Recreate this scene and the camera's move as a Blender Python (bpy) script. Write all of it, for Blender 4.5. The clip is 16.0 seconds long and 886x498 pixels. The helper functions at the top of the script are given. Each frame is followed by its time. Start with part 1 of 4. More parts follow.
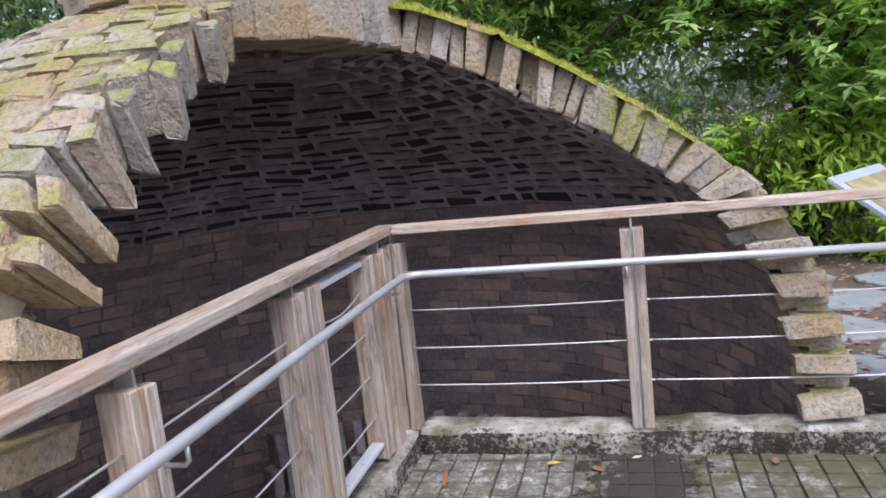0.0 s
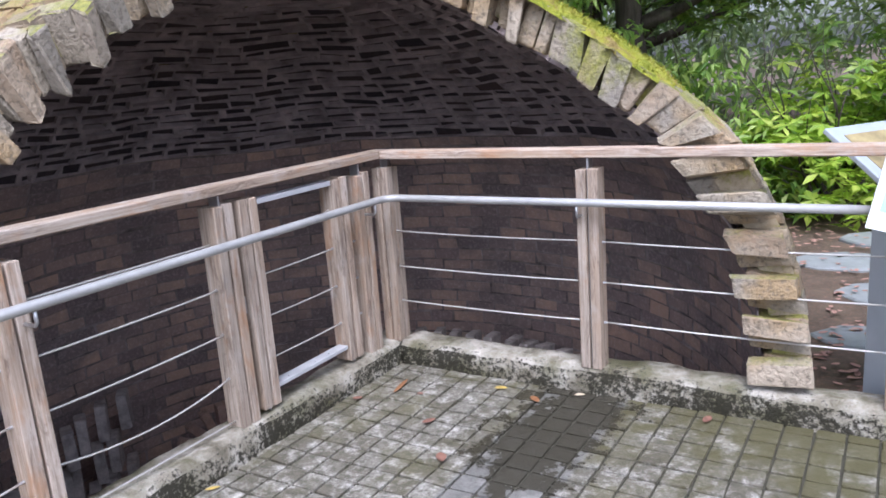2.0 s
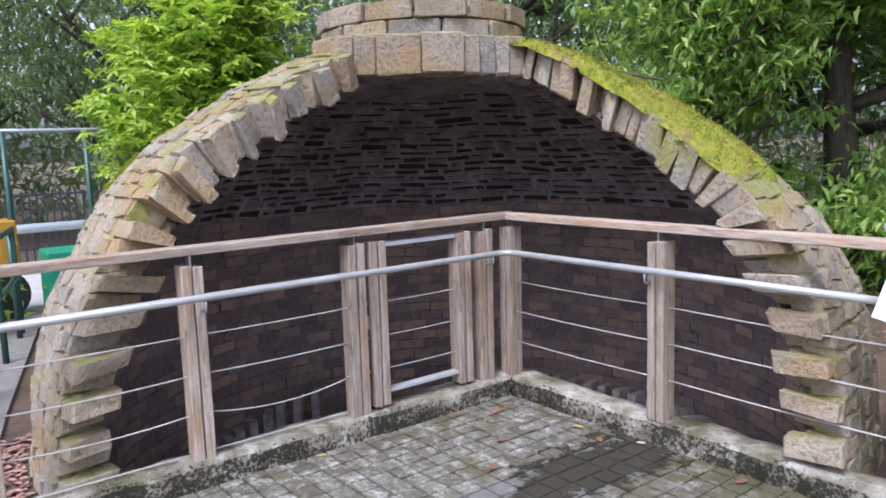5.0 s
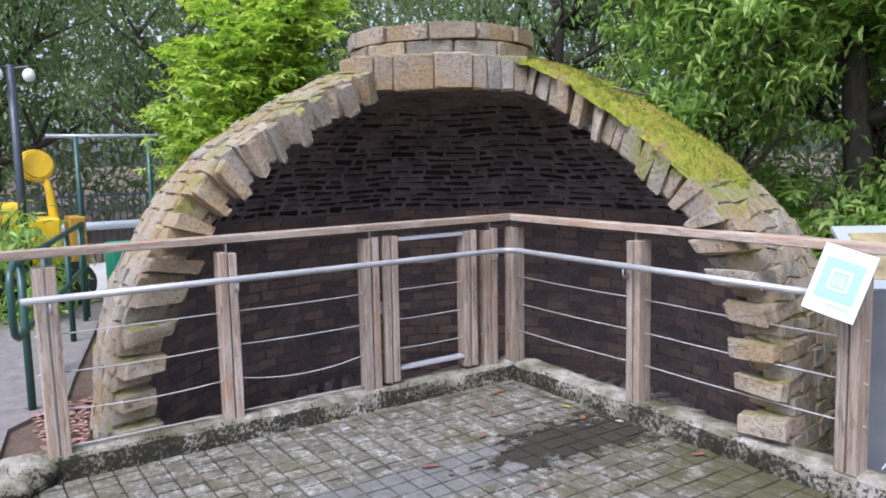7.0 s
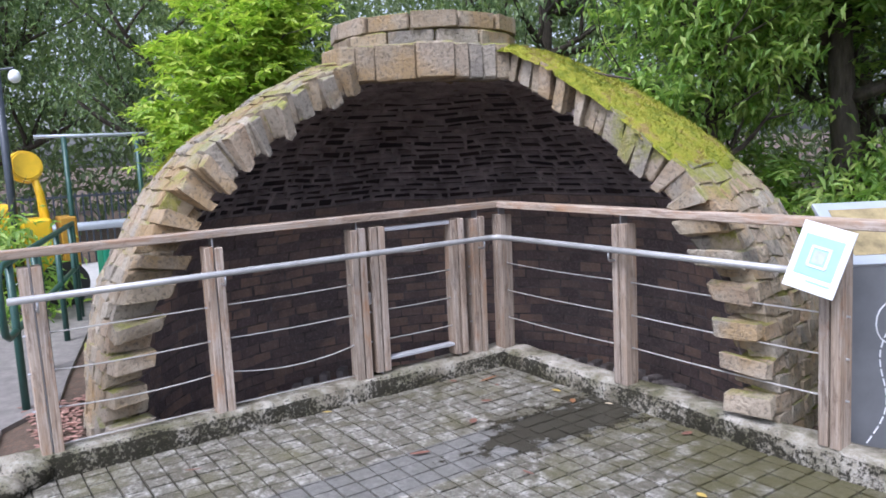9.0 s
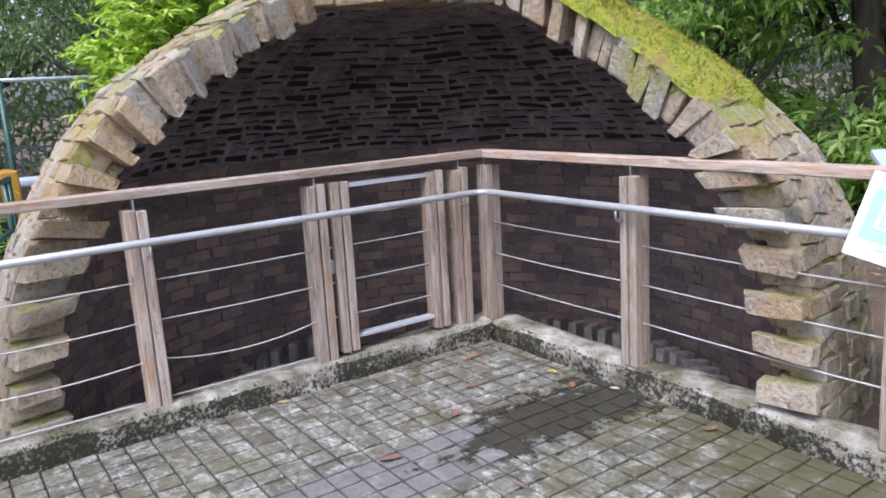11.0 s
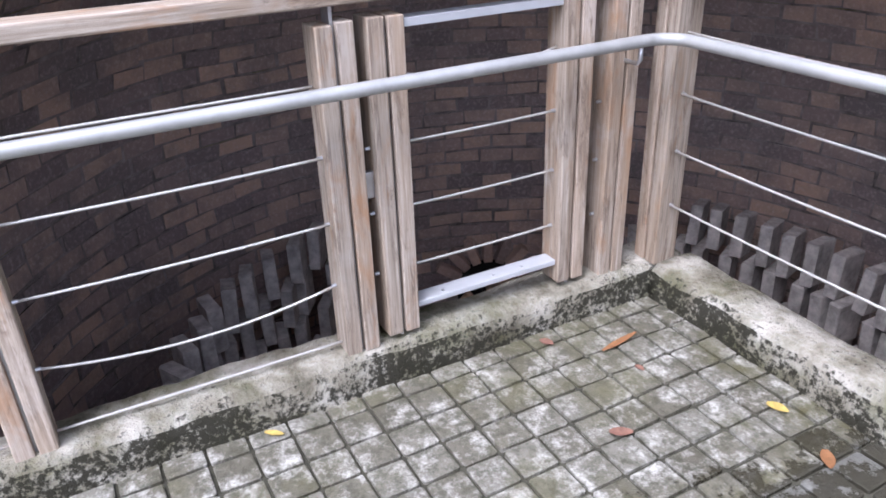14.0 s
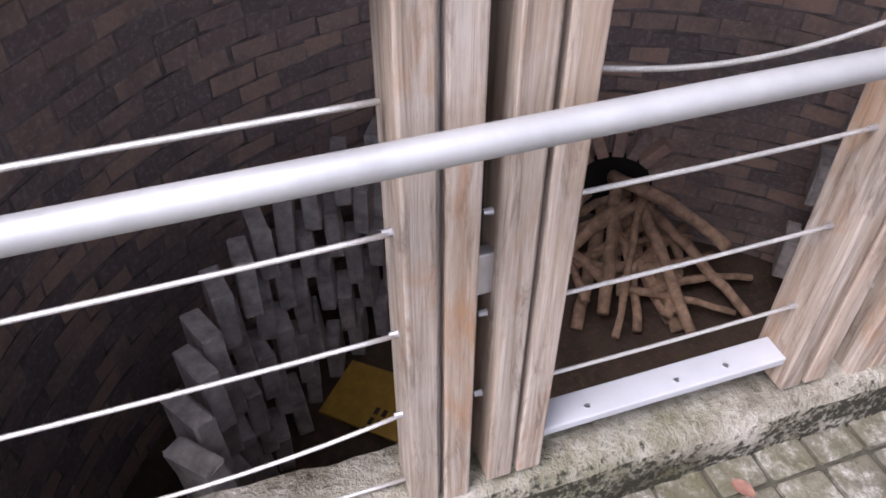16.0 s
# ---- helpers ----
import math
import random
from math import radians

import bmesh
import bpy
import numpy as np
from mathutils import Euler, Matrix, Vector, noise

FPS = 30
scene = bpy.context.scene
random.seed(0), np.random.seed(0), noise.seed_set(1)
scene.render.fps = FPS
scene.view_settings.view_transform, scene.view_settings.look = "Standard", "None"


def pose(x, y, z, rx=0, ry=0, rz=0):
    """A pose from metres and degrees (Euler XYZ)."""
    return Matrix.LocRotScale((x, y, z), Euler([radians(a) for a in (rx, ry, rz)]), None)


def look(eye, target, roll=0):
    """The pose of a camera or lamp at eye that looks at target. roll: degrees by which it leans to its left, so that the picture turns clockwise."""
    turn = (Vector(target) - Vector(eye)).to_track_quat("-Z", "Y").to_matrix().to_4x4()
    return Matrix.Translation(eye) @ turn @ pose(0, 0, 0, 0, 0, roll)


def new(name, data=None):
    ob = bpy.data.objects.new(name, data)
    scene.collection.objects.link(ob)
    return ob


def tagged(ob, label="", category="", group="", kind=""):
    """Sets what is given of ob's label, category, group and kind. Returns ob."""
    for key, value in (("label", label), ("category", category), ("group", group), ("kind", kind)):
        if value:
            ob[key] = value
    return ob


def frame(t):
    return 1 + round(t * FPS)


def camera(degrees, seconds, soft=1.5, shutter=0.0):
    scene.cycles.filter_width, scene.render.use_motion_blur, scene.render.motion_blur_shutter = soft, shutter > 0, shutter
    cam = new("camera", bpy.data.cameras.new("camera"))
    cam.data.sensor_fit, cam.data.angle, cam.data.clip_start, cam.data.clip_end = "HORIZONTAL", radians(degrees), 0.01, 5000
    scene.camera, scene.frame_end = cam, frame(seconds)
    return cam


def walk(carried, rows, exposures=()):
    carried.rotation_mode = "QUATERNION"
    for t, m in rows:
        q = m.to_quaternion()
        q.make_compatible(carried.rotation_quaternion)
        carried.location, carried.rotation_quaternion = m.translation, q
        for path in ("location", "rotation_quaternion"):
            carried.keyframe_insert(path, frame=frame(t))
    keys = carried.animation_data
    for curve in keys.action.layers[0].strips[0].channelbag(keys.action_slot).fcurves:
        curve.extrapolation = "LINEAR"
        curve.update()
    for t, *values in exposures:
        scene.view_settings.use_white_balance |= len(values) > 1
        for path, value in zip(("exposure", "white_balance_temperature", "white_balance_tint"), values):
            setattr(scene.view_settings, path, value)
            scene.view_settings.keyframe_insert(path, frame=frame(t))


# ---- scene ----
cam = camera(60.8, 16.0, soft=1.7)
PATH = [
    (0, (-0.138, 0.051, 1.635), (-0.623, 1.968, 1.332), -6.1),
    (0.5, (0.193, 0.105, 1.629), (-0.489, 1.96, 1.324), -6.0),
    (1, (0.526, 0.165, 1.633), (-0.307, 1.947, 1.275), -5.7),
    (1.5, (0.781, 0.176, 1.624), (-0.161, 1.884, 1.184), -5.4),
    (2, (1.108, 0.334, 1.586), (0.078, 1.987, 1.132), -4.3),
    (2.5, (1.367, 0.506, 1.58), (0.139, 2.026, 1.154), -3.5),
    (3, (1.542, 0.532, 1.607), (0.079, 1.836, 1.207), -2.7),
    (3.5, (1.655, 0.529, 1.608), (0.161, 1.818, 1.279), -2.0),
    (4, (1.862, 0.475, 1.653), (0.354, 1.755, 1.358), -2.0),
    (6.5, (2.789, 0.223, 1.621), (1.145, 1.333, 1.37), -1.1),
    (7, (2.914, 0.243, 1.622), (1.261, 1.343, 1.379), -1.2),
    (7.5, (2.936, 0.254, 1.629), (1.285, 1.356, 1.385), -1.5),
    (8, (2.947, 0.252, 1.615), (1.3, 1.361, 1.373), -1.8),
    (8.5, (2.968, 0.274, 1.627), (1.317, 1.374, 1.37), -2.4),
    (9, (2.972, 0.289, 1.608), (1.325, 1.391, 1.341), -2.8),
    (11.5, (2.074, 0.943, 1.556), (0.465, 2.04, 1.1), -3.3),
    (12, (1.74, 1.126, 1.541), (0.124, 2.177, 1.008), -2.7),
    (12.5, (1.452, 1.388, 1.504), (-0.163, 2.382, 0.868), -3.0),
    (13, (1.137, 1.545, 1.491), (-0.464, 2.514, 0.786), -2.3),
    (13.2, (1.024, 1.664, 1.507), (-0.58, 2.581, 0.742), -2.8),
    (13.5, (0.839, 1.717, 1.46), (-0.764, 2.614, 0.669), -2.9),
    (14, (0.538, 1.847, 1.467), (-1.048, 2.655, 0.554), -2.4),
    (14.5, (0.278, 2.032, 1.485), (-1.308, 2.729, 0.486), -2.4),
    (14.8, (0.086, 2.091, 1.477), (-1.48, 2.731, 0.41), -2.2),
    (15, (-0.043, 2.117, 1.484), (-1.595, 2.731, 0.383), -2.3),
    (15.2, (-0.152, 2.137, 1.471), (-1.681, 2.739, 0.332), -2.4),
    (15.5, (-0.335, 2.189, 1.433), (-1.799, 2.754, 0.193), -1.9),
    (15.8, (-0.517, 2.259, 1.412), (-1.94, 2.753, 0.096), -1.1),
    (16, (-0.63, 2.282, 1.406), (-2.031, 2.745, 0.056), -0.3),
]
# ---- camera path ----
walk(cam, [(t, look(eye, target, roll)) for t, eye, target, roll in PATH],
     [(t, e, 5500 + 350 * max(0.0, t - 15.0), 19 + 4 * max(0.0, t - 15.0)) for t, e in ((0.0, 0.88), (2.0, 1.10), (3.5, 1.15), (4.2, 1.06), (6.5, 0.87), (9.0, 0.87),
                                    (11.5, 1.05), (12.5, 1.22), (14.0, 1.36), (15.0, 1.32), (16.0, 1.32))])

# ---- light ----
SUN_ELEV, SUN_AZ = 58.0, 298.0          # degrees; azimuth is measured from +x towards +y
world = bpy.data.worlds.new("World")
scene.world = world
world.use_nodes = True
wn = world.node_tree
wn.nodes.clear()
sky = wn.nodes.new("ShaderNodeTexSky")
sky.sky_type = "NISHITA"
sky.sun_disc = False
sky.sun_elevation = radians(SUN_ELEV)
sky.sun_rotation = radians(90 - SUN_AZ)
sky.air_density, sky.dust_density, sky.ozone_density = 1.0, 4.0, 1.0
hsv = wn.nodes.new("ShaderNodeHueSaturation")
hsv.inputs["Saturation"].default_value = 0.35
bg = wn.nodes.new("ShaderNodeBackground")
bg.inputs["Strength"].default_value = 0.15
wo = wn.nodes.new("ShaderNodeOutputWorld")
wn.links.new(sky.outputs[0], hsv.inputs["Color"])
wn.links.new(hsv.outputs[0], bg.inputs["Color"])
wn.links.new(bg.outputs[0], wo.inputs["Surface"])

sun_data = bpy.data.lights.new("sun", "SUN")
sun_data.energy, sun_data.angle, sun_data.color = 1.3, radians(25), (1.0, 0.94, 0.85)
sun = new("sun", sun_data)
_d = Vector((math.cos(radians(SUN_AZ)) * math.cos(radians(SUN_ELEV)), math.sin(radians(SUN_AZ)) * math.cos(radians(SUN_ELEV)), math.sin(radians(SUN_ELEV))))
sun.matrix_world = look(_d * 30, (0, 0, 0))


# ---- materials ----
def _mat(name):
    m = bpy.data.materials.new(name)
    m.use_nodes = True
    nt = m.node_tree
    b = nt.nodes["Principled BSDF"]
    return m, nt, b


def _noise(nt, scale, detail=4.0, rough=0.6, vec=None, dist=0.0):
    n = nt.nodes.new("ShaderNodeTexNoise")
    n.inputs["Scale"].default_value = scale
    n.inputs["Detail"].default_value = detail
    n.inputs["Roughness"].default_value = rough
    n.inputs["Distortion"].default_value = dist
    if vec is not None:
        nt.links.new(vec, n.inputs["Vector"])
    return n.outputs["Fac"]


def _ramp(nt, fac, stops):
    r = nt.nodes.new("ShaderNodeValToRGB")
    el = r.color_ramp.elements
    while len(el) < len(stops):
        el.new(0.5)
    for e, (p, c) in zip(el, stops):
        e.position = p
        e.color = (*c, 1) if len(c) == 3 else c
    nt.links.new(fac, r.inputs["Fac"])
    return r.outputs["Color"]


def _mix(nt, fac, a, b, mode="MIX"):
    m = nt.nodes.new("ShaderNodeMix")
    m.data_type, m.blend_type = "RGBA", mode
    for sock, v in ((m.inputs[0], fac), (m.inputs[6], a), (m.inputs[7], b)):
        if isinstance(v, bpy.types.NodeSocket):
            nt.links.new(v, sock)
        elif isinstance(v, (int, float)):
            sock.default_value = v
        else:
            sock.default_value = (*v, 1)
    return m.outputs[2]


def _math(nt, op, a, b=0.0, clamp=False):
    m = nt.nodes.new("ShaderNodeMath")
    m.operation, m.use_clamp = op, clamp
    for sock, v in ((m.inputs[0], a), (m.inputs[1], b)):
        if isinstance(v, bpy.types.NodeSocket):
            nt.links.new(v, sock)
        else:
            sock.default_value = v
    return m.outputs[0]


def _pos(nt):
    return nt.nodes.new("ShaderNodeNewGeometry").outputs["Position"]


def _stretch(nt, vec, sx, sy, sz):
    m = nt.nodes.new("ShaderNodeMapping")
    m.inputs["Scale"].default_value = (sx, sy, sz)
    nt.links.new(vec, m.inputs["Vector"])
    return m.outputs[0]


def _bump(nt, b, height, strength=0.4, dist=0.01):
    n = nt.nodes.new("ShaderNodeBump")
    n.inputs["Strength"].default_value = strength
    n.inputs["Distance"].default_value = dist
    nt.links.new(height, n.inputs["Height"])
    nt.links.new(n.outputs[0], b.inputs["Normal"])


def _split(nt, vec):
    s = nt.nodes.new("ShaderNodeSeparateXYZ")
    nt.links.new(vec, s.inputs[0])
    return s.outputs


def _variation(nt):
    """A value of its own for each joined piece and for each single piece."""
    isl = nt.nodes.new("ShaderNodeNewGeometry").outputs["Random Per Island"]
    obj = nt.nodes.new("ShaderNodeObjectInfo").outputs["Random"]
    return _math(nt, "FRACT", _math(nt, "ADD", isl, obj))


def plain(name, color, rough=0.6, metal=0.0, var=0.12, scale=12.0, bump=0.15):
    m, nt, b = _mat(name)
    p = _pos(nt)
    f = _noise(nt, scale, 5, 0.65, p)
    lo = tuple(c * (1 - var) for c in color)
    hi = tuple(min(1, c * (1 + var)) for c in color)
    nt.links.new(_ramp(nt, f, [(0.3, lo), (0.7, hi)]), b.inputs["Base Color"])
    b.inputs["Roughness"].default_value = rough
    b.inputs["Metallic"].default_value = metal
    if bump:
        _bump(nt, b, f, bump, 0.004)
    return m


def kiln_stone():
    m, nt, b = _mat("weathered kiln brick")
    p = _pos(nt)
    rnd = _variation(nt)
    base = _ramp(nt, rnd, [(0.0, (0.25, 0.195, 0.13)), (0.22, (0.37, 0.295, 0.195)), (0.45, (0.33, 0.295, 0.24)),
                           (0.62, (0.37, 0.265, 0.17)), (0.8, (0.40, 0.355, 0.28)), (1.0, (0.215, 0.195, 0.165))])
    n1 = _noise(nt, 7, 6, 0.7, p)
    n2 = _noise(nt, 45, 4, 0.7, p)
    n3 = _noise(nt, 2.2, 4, 0.6, p)
    col = _mix(nt, _ramp(nt, n1, [(0.44, (0, 0, 0)), (0.70, (0.85, 0.85, 0.85))]), base, (0.42, 0.365, 0.28))
    col = _mix(nt, _ramp(nt, n3, [(0.50, (0, 0, 0)), (0.64, (0.75, 0.75, 0.75))]), col, (0.35, 0.235, 0.105))
    col = _mix(nt, _ramp(nt, n2, [(0.34, (0.75, 0.75, 0.75)), (0.50, (0, 0, 0))]), col, (0.14, 0.12, 0.09))
    # moss on the upward sides, thick on one slope
    g = nt.nodes.new("ShaderNodeNewGeometry")
    up = _split(nt, g.outputs["True Normal"])[2]
    xyz = _split(nt, p)
    side = _math(nt, "ADD", _math(nt, "MULTIPLY", xyz[0], 0.15), 0.26)
    m1 = _noise(nt, 3.4, 6, 0.7, p)
    high = _ramp(nt, _math(nt, "MULTIPLY", xyz[2], 0.4), [(0.49, (0, 0, 0)), (0.60, (1, 1, 1))])
    side = _math(nt, "MULTIPLY", _math(nt, "ADD", side, 0.10), high)
    k = _math(nt, "ADD", _math(nt, "MULTIPLY", up, 0.36), _math(nt, "ADD", m1, side))
    mask = _ramp(nt, k, [(0.82, (0, 0, 0)), (1.06, (0.85, 0.85, 0.85))])
    moss = _ramp(nt, _noise(nt, 60, 4, 0.7, p), [(0.3, (0.10, 0.11, 0.012)), (0.55, (0.24, 0.25, 0.03)), (0.75, (0.38, 0.35, 0.07))])
    col = _mix(nt, mask, col, moss)
    nt.links.new(col, b.inputs["Base Color"])
    b.inputs["Roughness"].default_value = 0.92
    h = _math(nt, "ADD", _math(nt, "MULTIPLY", n1, 0.8), _math(nt, "MULTIPLY", n2, 0.5))
    _bump(nt, b, h, 1.0, 0.035)
    return m


def mossy_mortar():
    m, nt, b = _mat("sandy lime mortar with moss")
    p = _pos(nt)
    n1 = _noise(nt, 22, 5, 0.7, p)
    n2 = _noise(nt, 4.5, 6, 0.75, p)
    c = _ramp(nt, n1, [(0.3, (0.22, 0.17, 0.10)), (0.7, (0.43, 0.36, 0.25))])
    moss = _ramp(nt, n1, [(0.3, (0.09, 0.10, 0.015)), (0.7, (0.33, 0.31, 0.06))])
    c = _mix(nt, _ramp(nt, n2, [(0.49, (0, 0, 0)), (0.58, (0.9, 0.9, 0.9))]), c, moss)
    nt.links.new(c, b.inputs["Base Color"])
    b.inputs["Roughness"].default_value = 0.95
    _bump(nt, b, n1, 0.7, 0.01)
    return m


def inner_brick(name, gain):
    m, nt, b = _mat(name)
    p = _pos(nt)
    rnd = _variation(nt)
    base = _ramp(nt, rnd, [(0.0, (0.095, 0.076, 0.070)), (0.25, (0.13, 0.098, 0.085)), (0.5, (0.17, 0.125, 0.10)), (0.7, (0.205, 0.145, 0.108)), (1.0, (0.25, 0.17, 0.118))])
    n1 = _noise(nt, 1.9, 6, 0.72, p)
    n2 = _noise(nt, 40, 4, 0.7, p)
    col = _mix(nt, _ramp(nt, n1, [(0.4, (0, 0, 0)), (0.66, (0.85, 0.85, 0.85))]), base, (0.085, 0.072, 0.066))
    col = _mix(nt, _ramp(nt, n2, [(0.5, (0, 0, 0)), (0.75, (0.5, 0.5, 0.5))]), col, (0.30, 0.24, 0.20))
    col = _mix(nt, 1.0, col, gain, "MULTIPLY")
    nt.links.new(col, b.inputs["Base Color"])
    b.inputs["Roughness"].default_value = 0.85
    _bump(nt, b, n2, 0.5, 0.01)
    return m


def weathered_wood():
    m, nt, b = _mat("weathered grey timber")
    co = nt.nodes.new("ShaderNodeTexCoord").outputs["Object"]
    rnd = nt.nodes.new("ShaderNodeObjectInfo").outputs["Random"]
    add = nt.nodes.new("ShaderNodeVectorMath")
    nt.links.new(co, add.inputs[0])
    nt.links.new(rnd, add.inputs[1])
    v = add.outputs[0]
    grain = _noise(nt, 1.0, 6, 0.7, _stretch(nt, v, 95, 95, 3.0), 0.6)
    broad = _noise(nt, 1.0, 4, 0.6, _stretch(nt, v, 14, 14, 1.6))
    stain = _noise(nt, 5.0, 4, 0.65, v)
    c = _ramp(nt, grain, [(0.28, (0.14, 0.105, 0.08)), (0.46, (0.33, 0.28, 0.23)), (0.7, (0.55, 0.495, 0.43))])
    c = _mix(nt, _ramp(nt, broad, [(0.42, (0, 0, 0)), (0.72, (0.65, 0.65, 0.65))]), c, (0.31, 0.215, 0.135))
    c = _mix(nt, _ramp(nt, stain, [(0.52, (0, 0, 0)), (0.72, (0.6, 0.6, 0.6))]), c, (0.46, 0.43, 0.40))
    dirt = _noise(nt, 1.0, 6, 0.75, _stretch(nt, v, 30, 30, 5.0), 0.8)
    c = _mix(nt, _ramp(nt, dirt, [(0.51, (0, 0, 0)), (0.66, (0.8, 0.8, 0.8))]), c, (0.13, 0.095, 0.07))
    rust = _noise(nt, 1.0, 5, 0.7, _stretch(nt, v, 9, 9, 3.2), 0.4)
    c = _mix(nt, _ramp(nt, rust, [(0.54, (0, 0, 0)), (0.68, (0.65, 0.65, 0.65))]), c, (0.34, 0.19, 0.095))
    tone = _ramp(nt, rnd, [(0.0, (0.86, 0.83, 0.80)), (1.0, (1.22, 1.15, 1.10))])
    c = _mix(nt, 1.0, c, tone, "MULTIPLY")
    nt.links.new(c, b.inputs["Base Color"])
    b.inputs["Roughness"].default_value = 0.78
    _bump(nt, b, grain, 0.5, 0.004)
    return m


def mouldy_concrete():
    m, nt, b = _mat("mould-stained concrete")
    p = _pos(nt)
    z = _split(nt, p)[2]
    up = _split(nt, nt.nodes.new("ShaderNodeNewGeometry").outputs["True Normal"])[2]
    n1 = _noise(nt, 6, 6, 0.7, p)
    n2 = _noise(nt, 48, 5, 0.75, p)
    n3 = _noise(nt, 3.2, 5, 0.65, p)
    c = _ramp(nt, n1, [(0.32, (0.13, 0.115, 0.08)), (0.47, (0.36, 0.33, 0.26)), (0.64, (0.62, 0.585, 0.51))])
    g = _noise(nt, 3.1, 5, 0.7, _stretch(nt, p, 1, 1, 1.4))
    c = _mix(nt, _ramp(nt, g, [(0.47, (0, 0, 0)), (0.62, (0.65, 0.65, 0.65))]), c, (0.125, 0.125, 0.055))
    # black mould in blotches, mostly on the upright side
    k = _math(nt, "ADD", _math(nt, "ADD", _math(nt, "MULTIPLY", n2, 1.15), _math(nt, "MULTIPLY", n3, 0.75)), _math(nt, "MULTIPLY", up, -0.26))
    c = _mix(nt, _ramp(nt, k, [(0.80, (0, 0, 0)), (0.95, (0.96, 0.96, 0.96))]), c, (0.032, 0.03, 0.02))
    nt.links.new(c, b.inputs["Base Color"])
    b.inputs["Specular IOR Level"].default_value = 0.12
    b.inputs["Roughness"].default_value = 0.95
    _bump(nt, b, _math(nt, "ADD", n1, n2), 0.9, 0.025)
    return m


def paving():
    m, nt, b = _mat("damp grey paving")
    p = _pos(nt)
    rnd = _variation(nt)
    n1 = _noise(nt, 2.1, 6, 0.65, p)
    n2 = _noise(nt, 26, 5, 0.75, p)
    n3 = _noise(nt, 8.0, 8, 0.82, p)
    base = _ramp(nt, rnd, [(0.0, (0.12, 0.108, 0.082)), (0.5, (0.16, 0.147, 0.115)), (1.0, (0.21, 0.198, 0.165))])
    c = _mix(nt, _ramp(nt, n3, [(0.48, (0, 0, 0)), (0.62, (0.95, 0.95, 0.95))]), base, (0.55, 0.53, 0.48))
    c = _mix(nt, _ramp(nt, n2, [(0.38, (0.85, 0.85, 0.85)), (0.57, (0, 0, 0))]), c, (0.07, 0.068, 0.045))
    c = _mix(nt, _ramp(nt, n1, [(0.48, (0, 0, 0)), (0.66, (0.6, 0.6, 0.6))]), c, (0.12, 0.112, 0.05))
    xyz = _split(nt, p)
    # olive algae in the damp strip along the far kerb
    damp = _math(nt, "ADD", _math(nt, "MULTIPLY", xyz[0], 0.16), _math(nt, "MULTIPLY", _math(nt, "SUBTRACT", xyz[1], 3.0), 0.30))
    olive = _math(nt, "ADD", damp, _noise(nt, 5, 5, 0.7, p))
    c = _mix(nt, _ramp(nt, olive, [(0.54, (0, 0, 0)), (0.72, (0.85, 0.85, 0.85))]), c, (0.085, 0.078, 0.034))
    # a dark wet strip towards the far kerb, with dry islands
    off = _math(nt, "ABSOLUTE", _math(nt, "ADD", xyz[0], 0.16))
    # a smoother grey band runs on from the wet strip
    band = _ramp(nt, off, [(0.20, (0.75, 0.75, 0.75)), (0.22, (0, 0, 0))])
    c = _mix(nt, band, c, _mix(nt, n2, (0.10, 0.10, 0.095), (0.24, 0.235, 0.22)))
    fade = _math(nt, "MULTIPLY", _math(nt, "MAXIMUM", _math(nt, "SUBTRACT", 2.95, xyz[1]), 0.0), 0.40)
    wob = _math(nt, "MULTIPLY", _math(nt, "SUBTRACT", _noise(nt, 12, 6, 0.75, p), 0.5), 0.75)
    wob = _math(nt, "ADD", wob, _math(nt, "MULTIPLY", _math(nt, "SUBTRACT", rnd, 0.6), 0.16))
    wet = _ramp(nt, _math(nt, "ADD", _math(nt, "ADD", off, wob), fade), [(0.20, (1, 1, 1)), (0.25, (0, 0, 0))])
    c = _mix(nt, wet, c, _mix(nt, 0.88, c, (0.036, 0.032, 0.020)))
    nt.links.new(c, b.inputs["Base Color"])
    r = _mix(nt, wet, _ramp(nt, n3, [(0.3, (0.42, 0.42, 0.42)), (0.7, (0.62, 0.62, 0.62))]), (0.26, 0.26, 0.26))
    b.inputs["Specular IOR Level"].default_value = 0.30
    nt.links.new(r, b.inputs["Roughness"])
    _bump(nt, b, _math(nt, "ADD", n2, n3), 0.7, 0.010)
    return m


def leaf_mat(name, lo, mid, hi, trans=0.35):
    m, nt, b = _mat(name)
    rnd = nt.nodes.new("ShaderNodeNewGeometry").outputs["Random Per Island"]
    c = _ramp(nt, rnd, [(0.0, lo), (0.55, mid), (1.0, hi)])
    nt.links.new(c, b.inputs["Base Color"])
    b.inputs["Roughness"].default_value = 0.5
    t = nt.nodes.new("ShaderNodeBsdfTranslucent")
    nt.links.new(_mix(nt, 1.0, c, (1.0, 1.1, 0.5), "MULTIPLY"), t.inputs["Color"])
    mx = nt.nodes.new("ShaderNodeMixShader")
    mx.inputs[0].default_value = trans
    nt.links.new(b.outputs[0], mx.inputs[1])
    nt.links.new(t.outputs[0], mx.inputs[2])
    nt.links.new(mx.outputs[0], nt.nodes["Material Output"].inputs["Surface"])
    return m


